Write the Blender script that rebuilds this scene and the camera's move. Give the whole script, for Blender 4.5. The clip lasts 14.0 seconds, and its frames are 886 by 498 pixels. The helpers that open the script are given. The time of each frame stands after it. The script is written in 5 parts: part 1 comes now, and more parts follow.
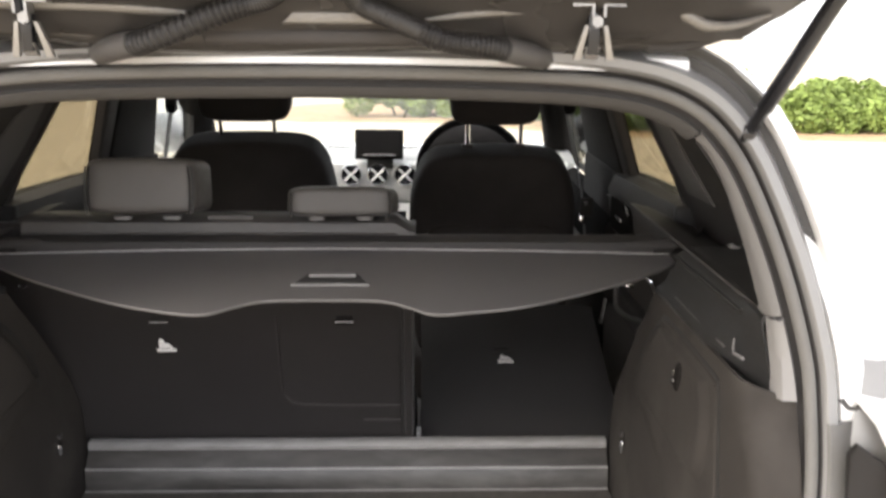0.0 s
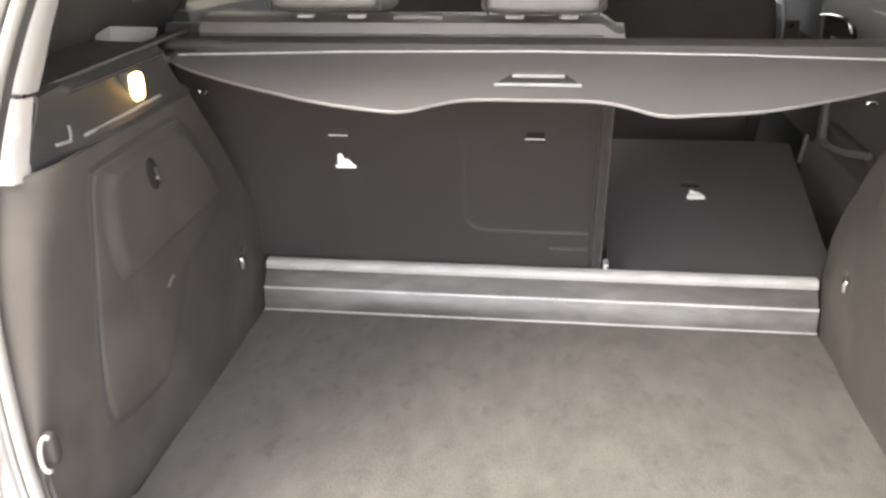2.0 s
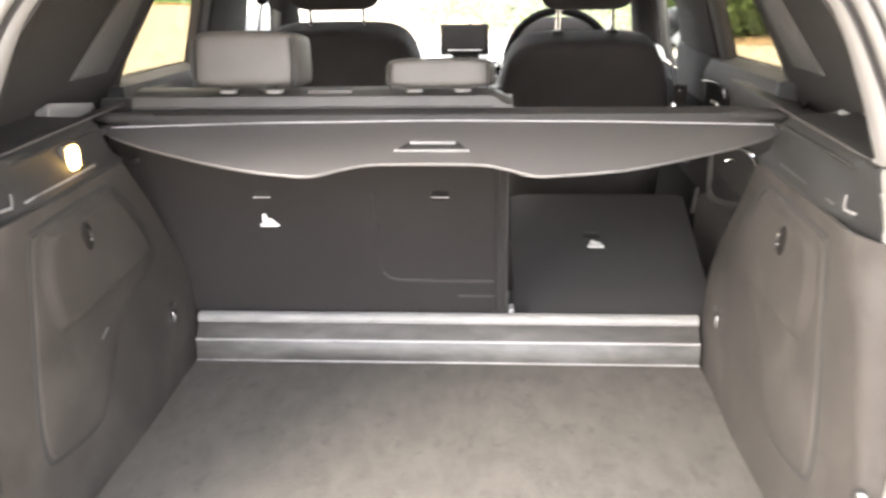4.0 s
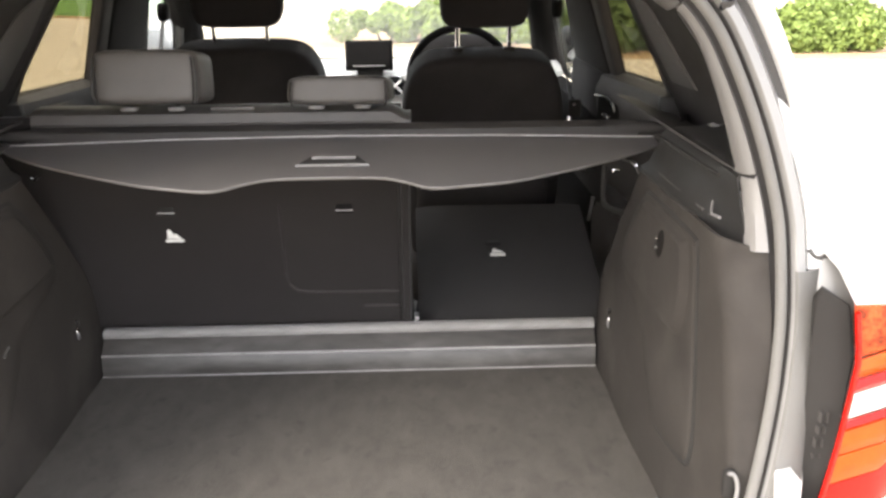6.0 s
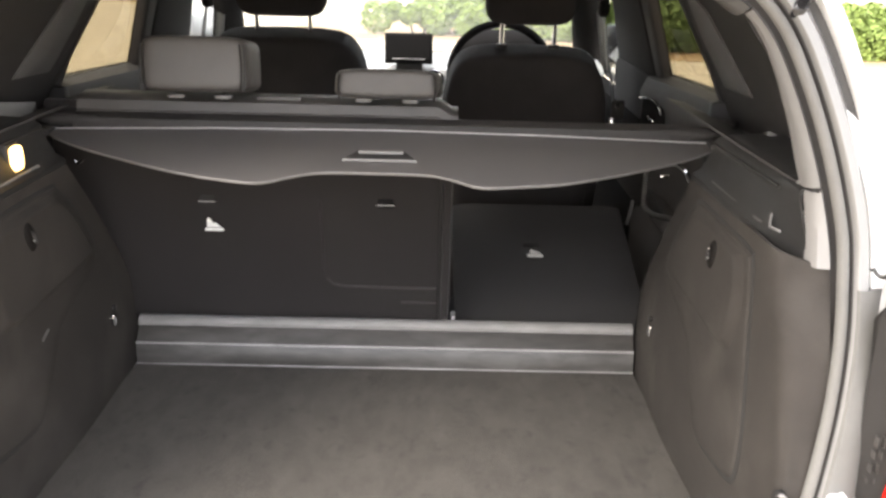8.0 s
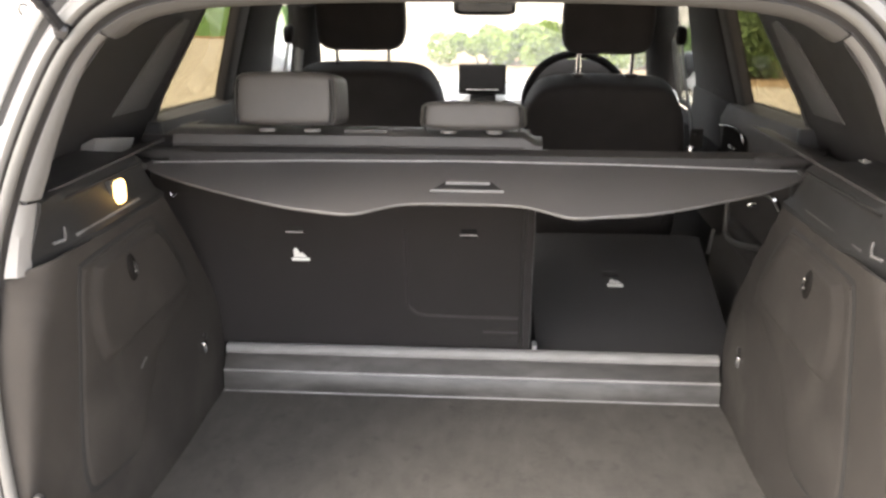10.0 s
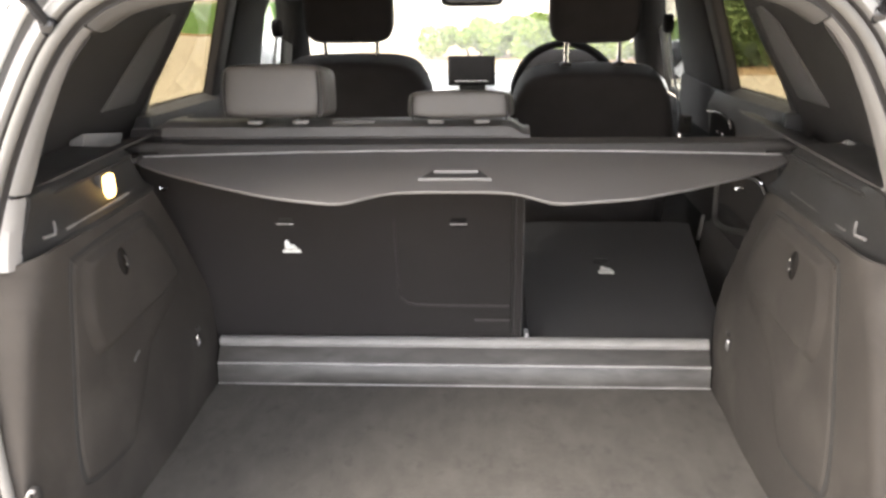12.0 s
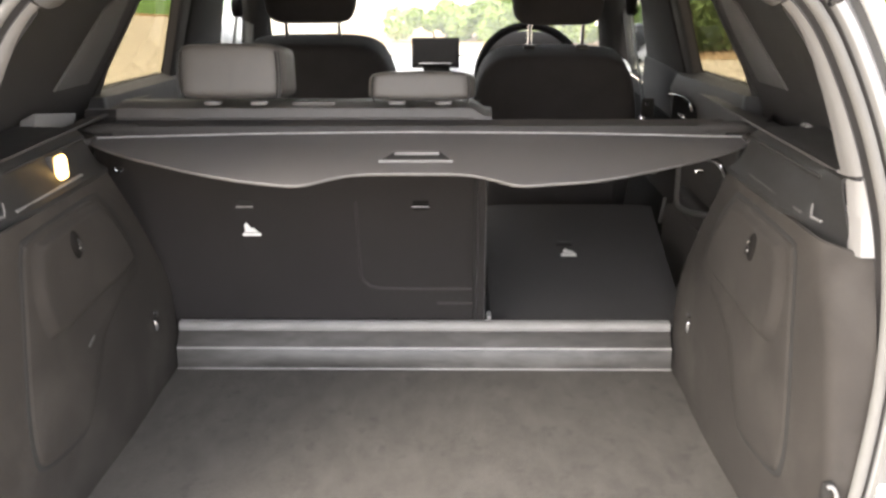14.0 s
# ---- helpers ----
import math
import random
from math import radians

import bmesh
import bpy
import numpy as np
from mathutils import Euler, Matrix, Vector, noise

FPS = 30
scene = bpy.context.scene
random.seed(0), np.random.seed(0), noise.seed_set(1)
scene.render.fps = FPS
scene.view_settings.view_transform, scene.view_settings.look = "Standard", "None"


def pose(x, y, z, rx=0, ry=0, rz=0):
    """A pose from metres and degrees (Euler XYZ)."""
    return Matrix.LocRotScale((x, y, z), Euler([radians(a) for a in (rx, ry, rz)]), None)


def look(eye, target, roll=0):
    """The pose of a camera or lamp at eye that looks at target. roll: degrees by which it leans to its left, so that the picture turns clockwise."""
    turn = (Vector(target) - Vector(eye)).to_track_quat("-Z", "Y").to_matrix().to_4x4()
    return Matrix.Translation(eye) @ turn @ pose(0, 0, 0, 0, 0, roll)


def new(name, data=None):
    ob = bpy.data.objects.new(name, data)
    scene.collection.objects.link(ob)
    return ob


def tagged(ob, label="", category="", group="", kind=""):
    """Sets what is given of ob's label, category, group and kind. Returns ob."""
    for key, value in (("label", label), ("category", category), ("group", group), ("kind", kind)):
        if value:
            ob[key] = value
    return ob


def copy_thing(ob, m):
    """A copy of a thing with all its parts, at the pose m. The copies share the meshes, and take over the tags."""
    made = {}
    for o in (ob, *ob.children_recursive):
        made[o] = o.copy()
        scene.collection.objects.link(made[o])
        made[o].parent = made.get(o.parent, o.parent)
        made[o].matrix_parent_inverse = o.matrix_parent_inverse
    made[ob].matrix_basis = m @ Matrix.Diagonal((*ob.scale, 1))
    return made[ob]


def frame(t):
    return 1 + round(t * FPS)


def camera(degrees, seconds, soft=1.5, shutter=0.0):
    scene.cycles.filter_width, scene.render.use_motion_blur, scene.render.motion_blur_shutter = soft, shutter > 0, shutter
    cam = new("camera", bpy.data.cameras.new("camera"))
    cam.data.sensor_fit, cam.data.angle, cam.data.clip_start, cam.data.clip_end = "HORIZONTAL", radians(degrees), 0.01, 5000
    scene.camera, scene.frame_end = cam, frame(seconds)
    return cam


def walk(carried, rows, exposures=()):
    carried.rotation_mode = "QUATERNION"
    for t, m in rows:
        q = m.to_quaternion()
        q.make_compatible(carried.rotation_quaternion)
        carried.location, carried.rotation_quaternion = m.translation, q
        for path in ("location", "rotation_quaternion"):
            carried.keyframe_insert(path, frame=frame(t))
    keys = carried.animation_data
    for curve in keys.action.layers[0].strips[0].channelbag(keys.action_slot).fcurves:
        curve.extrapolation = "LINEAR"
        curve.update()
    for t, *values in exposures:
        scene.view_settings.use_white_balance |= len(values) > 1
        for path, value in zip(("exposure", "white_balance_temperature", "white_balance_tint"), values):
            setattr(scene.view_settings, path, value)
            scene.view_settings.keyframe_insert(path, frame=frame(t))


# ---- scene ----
cam = camera(55.0, 14.0, soft=2.8, shutter=0.5)
PATH = [
    (0, (0.149, -1.596, 1.524), (0.198, 0.343, 1.037), 0.4),
    (0.5, (0.152, -1.583, 1.485), (0.222, 0.33, 0.907), 0.0),
    (1, (0.139, -1.537, 1.447), (0.159, 0.341, 0.759), -0.1),
    (1.5, (0.075, -1.536, 1.413), (-0.136, 0.293, 0.632), -0.2),
    (2, (0.026, -1.497, 1.403), (-0.215, 0.325, 0.615), -0.9),
    (2.5, (0.009, -1.488, 1.406), (-0.251, 0.323, 0.597), -2.0),
    (3, (0.031, -1.503, 1.411), (-0.203, 0.319, 0.62), -2.0),
    (3.5, (0.06, -1.574, 1.421), (-0.144, 0.26, 0.65), -1.4),
    (4, (0.109, -1.637, 1.449), (-0.016, 0.244, 0.781), -1.0),
    (4.2, (0.124, -1.653, 1.454), (0.049, 0.228, 0.777), -0.8),
    (6.3, (0.133, -1.694, 1.465), (0.218, 0.201, 0.832), -0.1),
    (6.5, (0.125, -1.69, 1.467), (0.199, 0.207, 0.838), 0.8),
    (7, (0.113, -1.691, 1.468), (0.167, 0.206, 0.84), 1.9),
    (7.5, (0.104, -1.676, 1.464), (0.144, 0.219, 0.826), 1.8),
    (8, (0.096, -1.667, 1.464), (0.119, 0.222, 0.809), 1.5),
    (8.5, (0.086, -1.644, 1.472), (0.111, 0.262, 0.867), 1.5),
    (9, (0.083, -1.666, 1.467), (0.081, 0.241, 0.864), 1.2),
    (9.2, (0.074, -1.684, 1.468), (0.027, 0.222, 0.865), 0.9),
    (11.3, (0.05, -1.658, 1.466), (-0.102, 0.252, 0.892), -0.2),
    (11.5, (0.049, -1.661, 1.465), (-0.093, 0.249, 0.889), -0.5),
    (12, (0.067, -1.687, 1.461), (-0.048, 0.216, 0.855), -0.9),
    (12.5, (0.077, -1.692, 1.452), (0.0, 0.202, 0.815), -0.9),
    (13, (0.073, -1.69, 1.458), (0.017, 0.203, 0.815), -0.3),
    (13.5, (0.072, -1.674, 1.453), (0.036, 0.218, 0.808), 0.0),
    (14, (0.076, -1.678, 1.456), (0.039, 0.216, 0.813), -0.3),
]
walk(cam, [(t, look(eye, target, roll)) for t, eye, target, roll in PATH],
     exposures=[(0.0, 1.80), (0.5, 1.75), (1.0, 2.48), (1.5, 3.63), (2.0, 3.46), (2.5, 3.43), (3.0, 3.42), (3.5, 3.56), (4.0, 3.60), (4.3, 3.22), (6.3, 2.36), (9.0, 2.45), (11.5, 2.74), (14.0, 2.74)])

# ---- light: an overcast, bright sky ----
world = bpy.data.worlds.new("sky")
scene.world = world
world.use_nodes = True
wn = world.node_tree.nodes
wn.clear()
sky = wn.new("ShaderNodeTexSky")
sky.sky_type, sky.sun_disc = "NISHITA", False
sky.sun_elevation, sky.sun_rotation = radians(40), radians(237)
sky.air_density, sky.dust_density, sky.ozone_density = 1.0, 4.0, 1.0
mixer = wn.new("ShaderNodeMixRGB")
mixer.inputs[0].default_value = 0.65
mixer.inputs[2].default_value = (9.25, 9.0, 9.1, 1)
wbg = wn.new("ShaderNodeBackground")
wbg.inputs[1].default_value = 0.15
wout = wn.new("ShaderNodeOutputWorld")
world.node_tree.links.new(sky.outputs[0], mixer.inputs[1])
world.node_tree.links.new(mixer.outputs[0], wbg.inputs[0])
world.node_tree.links.new(wbg.outputs[0], wout.inputs[0])
sun = new("sun", bpy.data.lights.new("sun", "SUN"))
sun.data.energy, sun.data.angle, sun.data.color = 1.3, radians(35), (1.0, 0.95, 0.87)
sun.matrix_world = look((-17.0, -11.0, 17.0), (0, 0, 0))


# ---- materials ----
def surface(name, colour, rough=0.6, metal=0.0, vary=0.25, grain=400.0, blotch=6.0, bump=0.0, spec=0.5, stretch=(1, 1, 1), island=0.0):
    """Paint with mottling at two scales and fine relief."""
    m = bpy.data.materials.new(name)
    m.use_nodes = True
    n, l = m.node_tree.nodes, m.node_tree.links
    b = n["Principled BSDF"]
    b.inputs["Roughness"].default_value, b.inputs["Metallic"].default_value = rough, metal
    b.inputs["Specular IOR Level"].default_value = spec
    co = n.new("ShaderNodeTexCoord")
    mp = n.new("ShaderNodeMapping")
    mp.inputs["Scale"].default_value = stretch
    l.new(co.outputs["Object"], mp.inputs[0])
    fine, coarse = n.new("ShaderNodeTexNoise"), n.new("ShaderNodeTexNoise")
    for tex, scale, detail in ((fine, grain, 3), (coarse, blotch, 5)):
        tex.inputs["Scale"].default_value, tex.inputs["Detail"].default_value = scale, detail
        l.new(mp.outputs[0], tex.inputs["Vector"])
    add = n.new("ShaderNodeMath")
    add.operation = "ADD"
    l.new(fine.outputs[0], add.inputs[0]), l.new(coarse.outputs[0], add.inputs[1])
    value = add.outputs[0]
    if island:
        geo = n.new("ShaderNodeNewGeometry")
        ma = n.new("ShaderNodeMath")
        ma.operation, ma.inputs[1].default_value = "MULTIPLY_ADD", island
        l.new(geo.outputs["Random Per Island"], ma.inputs[0]), l.new(value, ma.inputs[2])
        value = ma.outputs[0]
    ramp = n.new("ShaderNodeMapRange")
    ramp.inputs["From Min"].default_value, ramp.inputs["From Max"].default_value = 0.6, 1.4 + island
    ramp.inputs["To Min"].default_value, ramp.inputs["To Max"].default_value = 1 - vary, 1 + vary
    l.new(value, ramp.inputs["Value"])
    mul = n.new("ShaderNodeVectorMath")
    mul.operation = "SCALE"
    mul.inputs[0].default_value = colour
    l.new(ramp.outputs[0], mul.inputs["Scale"])
    l.new(mul.outputs[0], b.inputs["Base Color"])
    rr = n.new("ShaderNodeMapRange")
    rr.inputs["To Min"].default_value, rr.inputs["To Max"].default_value = max(0.02, rough - 0.1), min(1, rough + 0.1)
    l.new(coarse.outputs[0], rr.inputs["Value"]), l.new(rr.outputs[0], b.inputs["Roughness"])
    if bump:
        bp = n.new("ShaderNodeBump")
        bp.inputs["Strength"].default_value, bp.inputs["Distance"].default_value = bump, 0.002
        l.new(fine.outputs[0], bp.inputs["Height"]), l.new(bp.outputs[0], b.inputs["Normal"])
    return m


def worn(m, colour, scale, amount, lo=0.54, hi=0.72, stretch=(1, 1, 1)):
    """Rubbed and dusty smears of another colour, with a shape of their own."""
    n, l = m.node_tree.nodes, m.node_tree.links
    b = n["Principled BSDF"]
    before = b.inputs["Base Color"].links[0].from_socket
    co, mp, tex = n.new("ShaderNodeTexCoord"), n.new("ShaderNodeMapping"), n.new("ShaderNodeTexNoise")
    mp.inputs["Scale"].default_value = stretch
    tex.inputs["Scale"].default_value, tex.inputs["Detail"].default_value, tex.inputs["Distortion"].default_value = scale, 6, 0.25
    ramp, mix = n.new("ShaderNodeMapRange"), n.new("ShaderNodeMixRGB")
    ramp.inputs["From Min"].default_value, ramp.inputs["From Max"].default_value = lo, hi
    ramp.inputs["To Max"].default_value = amount
    mix.inputs[2].default_value = (*colour, 1)
    l.new(co.outputs["Object"], mp.inputs[0]), l.new(mp.outputs[0], tex.inputs["Vector"])
    l.new(tex.outputs[0], ramp.inputs["Value"]), l.new(ramp.outputs[0], mix.inputs[0])
    l.new(before, mix.inputs[1]), l.new(mix.outputs[0], b.inputs["Base Color"])
    return m


def glass(name, colour, rough=0.0, sheen=0.9):
    """A thin pane: clear or tinted, with the gloss of glass."""
    m = bpy.data.materials.new(name)
    m.use_nodes = True
    n, l = m.node_tree.nodes, m.node_tree.links
    n.remove(n["Principled BSDF"])
    tr, gl, mix, lw = n.new("ShaderNodeBsdfTransparent"), n.new("ShaderNodeBsdfGlossy"), n.new("ShaderNodeMixShader"), n.new("ShaderNodeLayerWeight")
    tr.inputs[0].default_value = (*colour, 1)
    gl.inputs["Roughness"].default_value = rough
    lw.inputs[0].default_value = 0.5
    power, gain = n.new("ShaderNodeMath"), n.new("ShaderNodeMath")
    power.operation, power.inputs[1].default_value = "POWER", 3.2
    gain.operation, gain.inputs[1].default_value, gain.inputs[2].default_value = "MULTIPLY_ADD", sheen, 0.04
    l.new(lw.outputs["Facing"], power.inputs[0]), l.new(power.outputs[0], gain.inputs[0])
    l.new(gain.outputs[0], mix.inputs[0]), l.new(tr.outputs[0], mix.inputs[1]), l.new(gl.outputs[0], mix.inputs[2])
    l.new(mix.outputs[0], n["Material Output"].inputs[0])
    return m


def lens(name, colour, rough=0.12):
    m = surface(name, colour, rough, 0, 0.2, 500, 40, 0.3)
    m.node_tree.nodes["Principled BSDF"].inputs["Specular IOR Level"].default_value = 0.25
    return m


def glow(name, colour, power):
    m = bpy.data.materials.new(name)
    m.use_nodes = True
    b = m.node_tree.nodes["Principled BSDF"]
    b.inputs["Base Color"].default_value = (*colour, 1)
    b.inputs["Emission Color"].default_value, b.inputs["Emission Strength"].default_value = (*colour, 1), power
    return m


CARPET = surface("boot_carpet", (0.0600, 0.0548, 0.0482), 0.95, 0, 0.28, 420, 27, 0.8, 0.2, (1.0, 0.55, 1.0))
FELT = surface("side_felt", (0.03214, 0.02846, 0.02544), 0.95, 0, 0.34, 1100, 9, 0.5, 0.2)
BACKING = surface("seat_backing", (0.0198, 0.0175, 0.0172), 0.95, 0, 0.22, 1000, 6, 0.5, 0.2)
for pile in (CARPET, BACKING):
    fibre = pile.node_tree.nodes["Principled BSDF"]
    fibre.inputs["Sheen Weight"].default_value, fibre.inputs["Sheen Roughness"].default_value = (0.05 if pile is CARPET else 0.12), 0.45
worn(CARPET, (0.100, 0.092, 0.081), 13, 0.34, 0.48, 0.75, (1.7, 0.7, 1.0))
worn(CARPET, (0.030, 0.027, 0.025), 34, 0.38, 0.58, 0.72, (1.3, 0.9, 1.0))
worn(FELT, (0.070, 0.063, 0.056), 7, 0.45, 0.5, 0.75)
HATCHEDGE = surface("hatch_edge", (0.034, 0.031, 0.030), 0.75, 0, 0.2, 800, 14, 0.2, 0.3)
CLOTH = surface("seat_cloth", (0.0285, 0.0258, 0.0258), 0.9, 0, 0.3, 800, 14, 0.5, 0.25)
LEATHER = surface("grey_leather", (0.058, 0.054, 0.051), 0.45, 0, 0.15, 600, 20, 0.4, 0.45)
HEADER = surface("header_cloth", (0.0528, 0.04998, 0.04717), 0.85, 0, 0.12, 900, 8, 0.3, 0.3)
MATT = surface("matt_black", (0.0115, 0.0108, 0.0108), 0.95, 0, 0.2, 600, 20, 0.2, 0.02)
KNOB = surface("worn_black_knob", (0.0098, 0.00875, 0.00805), 0.75, 0, 0.2, 800, 30, 0.2, 0.08)
RIDGE = surface("ridge_plastic", (0.075, 0.071, 0.068), 0.5, 0, 0.15, 900, 12, 0.2, 0.4)
DARKTRIM = surface("dark_post_trim", (0.0215, 0.0200, 0.0190), 0.85, 0, 0.2, 900, 12, 0.2, 0.15)
BRIGHT = surface("bright_bar", (0.4, 0.392, 0.384), 0.4, 0, 0.1, 500, 20)
JOINT = surface("dark_joint", (0.01248, 0.01144, 0.0104), 0.9, 0, 0.2, 500, 20)
PIPING = surface("dark_piping", (0.02, 0.02, 0.02), 0.6, 0, 0.2, 500, 20, 0.2)
PLASTIC = surface("black_plastic", (0.027, 0.0245, 0.023), 0.6, 0, 0.2, 1400, 12, 0.35, 0.4)
TRIM = surface("dark_trim", (0.042, 0.038, 0.036), 0.65, 0, 0.2, 1200, 10, 0.3, 0.4)
DOORTRIM = surface("door_lining_plastic", (0.043, 0.0395, 0.0374), 0.7, 0, 0.2, 1200, 10, 0.3, 0.35)
GREYTRIM = surface("grey_trim", (0.16, 0.155, 0.15), 0.6, 0, 0.12, 1200, 8, 0.25, 0.4)
FIELD = surface("quarter_field_trim", (0.104, 0.100, 0.0965), 0.7, 0, 0.12, 1000, 8, 0.2, 0.4)
CAPTRIM = surface("pale_pillar_cap", (0.175, 0.169, 0.163), 0.55, 0, 0.1, 1000, 8, 0.2, 0.4)
PALETRIM = surface("pale_pillar_trim", (0.115, 0.110, 0.105), 0.6, 0, 0.1, 1000, 8, 0.2, 0.4)
COVER = surface("cover_sheet", (0.086, 0.081, 0.0785), 0.5, 0, 0.12, 900, 9, 0.3, 0.45)
PIPE = surface("pale_edge", (0.1035, 0.099, 0.0963), 0.5, 0, 0.15, 500, 20, 0.1)
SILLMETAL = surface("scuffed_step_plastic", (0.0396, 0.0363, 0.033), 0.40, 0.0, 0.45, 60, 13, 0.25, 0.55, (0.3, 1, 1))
# highlights on the step's rounded edges, put in as a much paler grey
SILLBRIGHT = surface("step_edge_highlight", (0.24, 0.232, 0.225), 0.30, 0.0, 0.25, 60, 9, 0.25, 0.55, (0.3, 1, 1))
worn(SILLMETAL, (0.13, 0.125, 0.118), 16, 0.6, 0.52, 0.75, (0.35, 1, 1))
worn(SILLMETAL, (0.018, 0.016, 0.015), 30, 0.5, 0.58, 0.75, (0.5, 1, 1))
RUBBER = surface("rubber_seal", (0.0182, 0.0175, 0.0168), 0.55, 0, 0.2, 500, 15, 0.2, 0.5)
# grey for the bump stops and for shade under tailgate and in strut channels
RUBBERSHADE = surface("rubber_and_shade_grey", (0.0585, 0.0558, 0.0531), 0.7, 0, 0.15, 700, 15, 0.2, 0.4)
SEAL = surface("pale_flocked_seal", (0.114, 0.1092, 0.1026), 0.75, 0, 0.15, 700, 15, 0.2, 0.3)
# the silver paint again, darkened for the shade round the opening
SHADEDPAINT = surface("shaded_silver_paint", (0.188, 0.184, 0.1776), 0.38, 0.35, 0.08, 1800, 4, 0.0, 0.5)
# a darker grey still, holding the shade on the painted jamb
JAMBSHADE = surface("jamb_shade_grey", (0.1103, 0.1061, 0.1008), 0.6, 0, 0.15, 700, 9, 0.15, 0.4)
# paler than the panel: the light caught by its pressings is in this colour
RIB = surface("rib_highlight", (0.17, 0.16, 0.145), 0.45, 0.2, 0.25, 300, 9, 0.15)
PAINT = surface("silver_paint", (0.64, 0.635, 0.62), 0.34, 0.25, 0.06, 2500, 3, 0.0, 0.5)
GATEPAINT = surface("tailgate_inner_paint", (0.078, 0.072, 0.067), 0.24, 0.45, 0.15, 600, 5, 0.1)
CHROME = surface("chrome", (0.75, 0.75, 0.76), 0.15, 1.0, 0.08, 300, 20)
STEEL = surface("steel_hinge", (0.30, 0.295, 0.29), 0.35, 0.8, 0.15, 300, 20)
GLOSSBLACK = surface("gloss_black", (0.012, 0.012, 0.014), 0.2, 0, 0.2, 300, 20)
WHITE = surface("white_label", (0.80, 0.80, 0.78), 0.6, 0, 0.05, 300, 20)
DASHTOP = surface("dash_top", (0.30, 0.30, 0.29), 0.6, 0, 0.12, 900, 6, 0.3)
DASHTRIM = surface("silver_dash_trim", (0.60, 0.60, 0.59), 0.35, 0.2, 0.08, 900, 6, 0.1)
LINING = surface("roof_lining", (0.62, 0.60, 0.57), 0.95, 0, 0.1, 900, 6, 0.3, 0.2)
CLEAR = glass("clear_glass", (0.93, 0.95, 0.93))
TINT = glass("tinted_glass", (0.48, 0.455, 0.385), 0.0, 0.12)
RED = lens("red_lens", (0.34, 0.006, 0.003))
ORANGE = lens("orange_lens", (0.46, 0.055, 0.004))
PALELENS = lens("clear_lens", (0.55, 0.52, 0.48))
SPECKLE = surface("red_reflector", (0.30, 0.045, 0.012), 0.4, 0, 0.95, 160, 60, 0.8, 0.2)
AMBER = glow("boot_lamp_glow", (1.0, 0.60, 0.18), 1.5)
CONDUIT = surface("ribbed_conduit", (0.0176, 0.016, 0.0152), 0.5, 0, 0.2, 500, 20, 0.2)
PAVING = surface("pale_ground", (0.44, 0.385, 0.3), 0.95, 0, 0.14, 60, 0.6, 0.5, 0.2)
SOIL = surface("bare_soil", (0.30, 0.21, 0.12), 0.95, 0, 0.4, 30, 2.5, 0.8, 0.2)
DARKEDGE = surface("dark_edging", (0.05, 0.047, 0.042), 0.9, 0, 0.3, 40, 3)
GRASS = surface("grass", (0.085, 0.17, 0.030), 0.95, 0, 0.4, 14, 0.5, 0.5, 0.2)
LEAF = surface("hedge_leaves", (0.16, 0.215, 0.052), 0.7, 0, 0.6, 30, 1.5, 0.2, 0.3, island=1.4)
DARKLEAF = surface("dark_hedge_leaves", (0.132, 0.1925, 0.0715), 0.7, 0, 0.45, 30, 1.5, 0.2, 0.3, island=1.4)
TWIG = surface("hedge_wood", (0.06, 0.05, 0.03), 0.9, 0, 0.3, 60, 8)


# ---- mesh helpers ----
def thing(name, label, category, at=(0, 0, 0), group="", kind=""):
    ob = new(name)
    ob.location = at
    ob.empty_display_size = 0.05
    return tagged(ob, label, category, group, kind)


def finish(name, bm, material, sharp=0.7):
    bmesh.ops.recalc_face_normals(bm, faces=bm.faces)
    for f in bm.faces:
        f.smooth = True
    for e in bm.edges:
        if len(e.link_faces) == 2 and e.calc_face_angle(0) > sharp:
            e.smooth = False
    me = bpy.data.meshes.new(name)
    bm.to_mesh(me)
    bm.free()
    me.materials.append(material)
    return me


def part(name, bm, material, parent, label=""):
    """One mesh part; the bmesh is in world metres."""
    ob = new(name, finish(name, bm, material))
    ob.parent = parent
    up, p = Vector((0, 0, 0)), parent
    while p:
        up, p = up + p.location, p.parent
    ob.data.transform(Matrix.Translation(-up))
    return tagged(ob, label)


def solid(name, bm, material, label, category, group="", kind=""):
    return tagged(new(name, finish(name, bm, material)), label, category, group, kind)


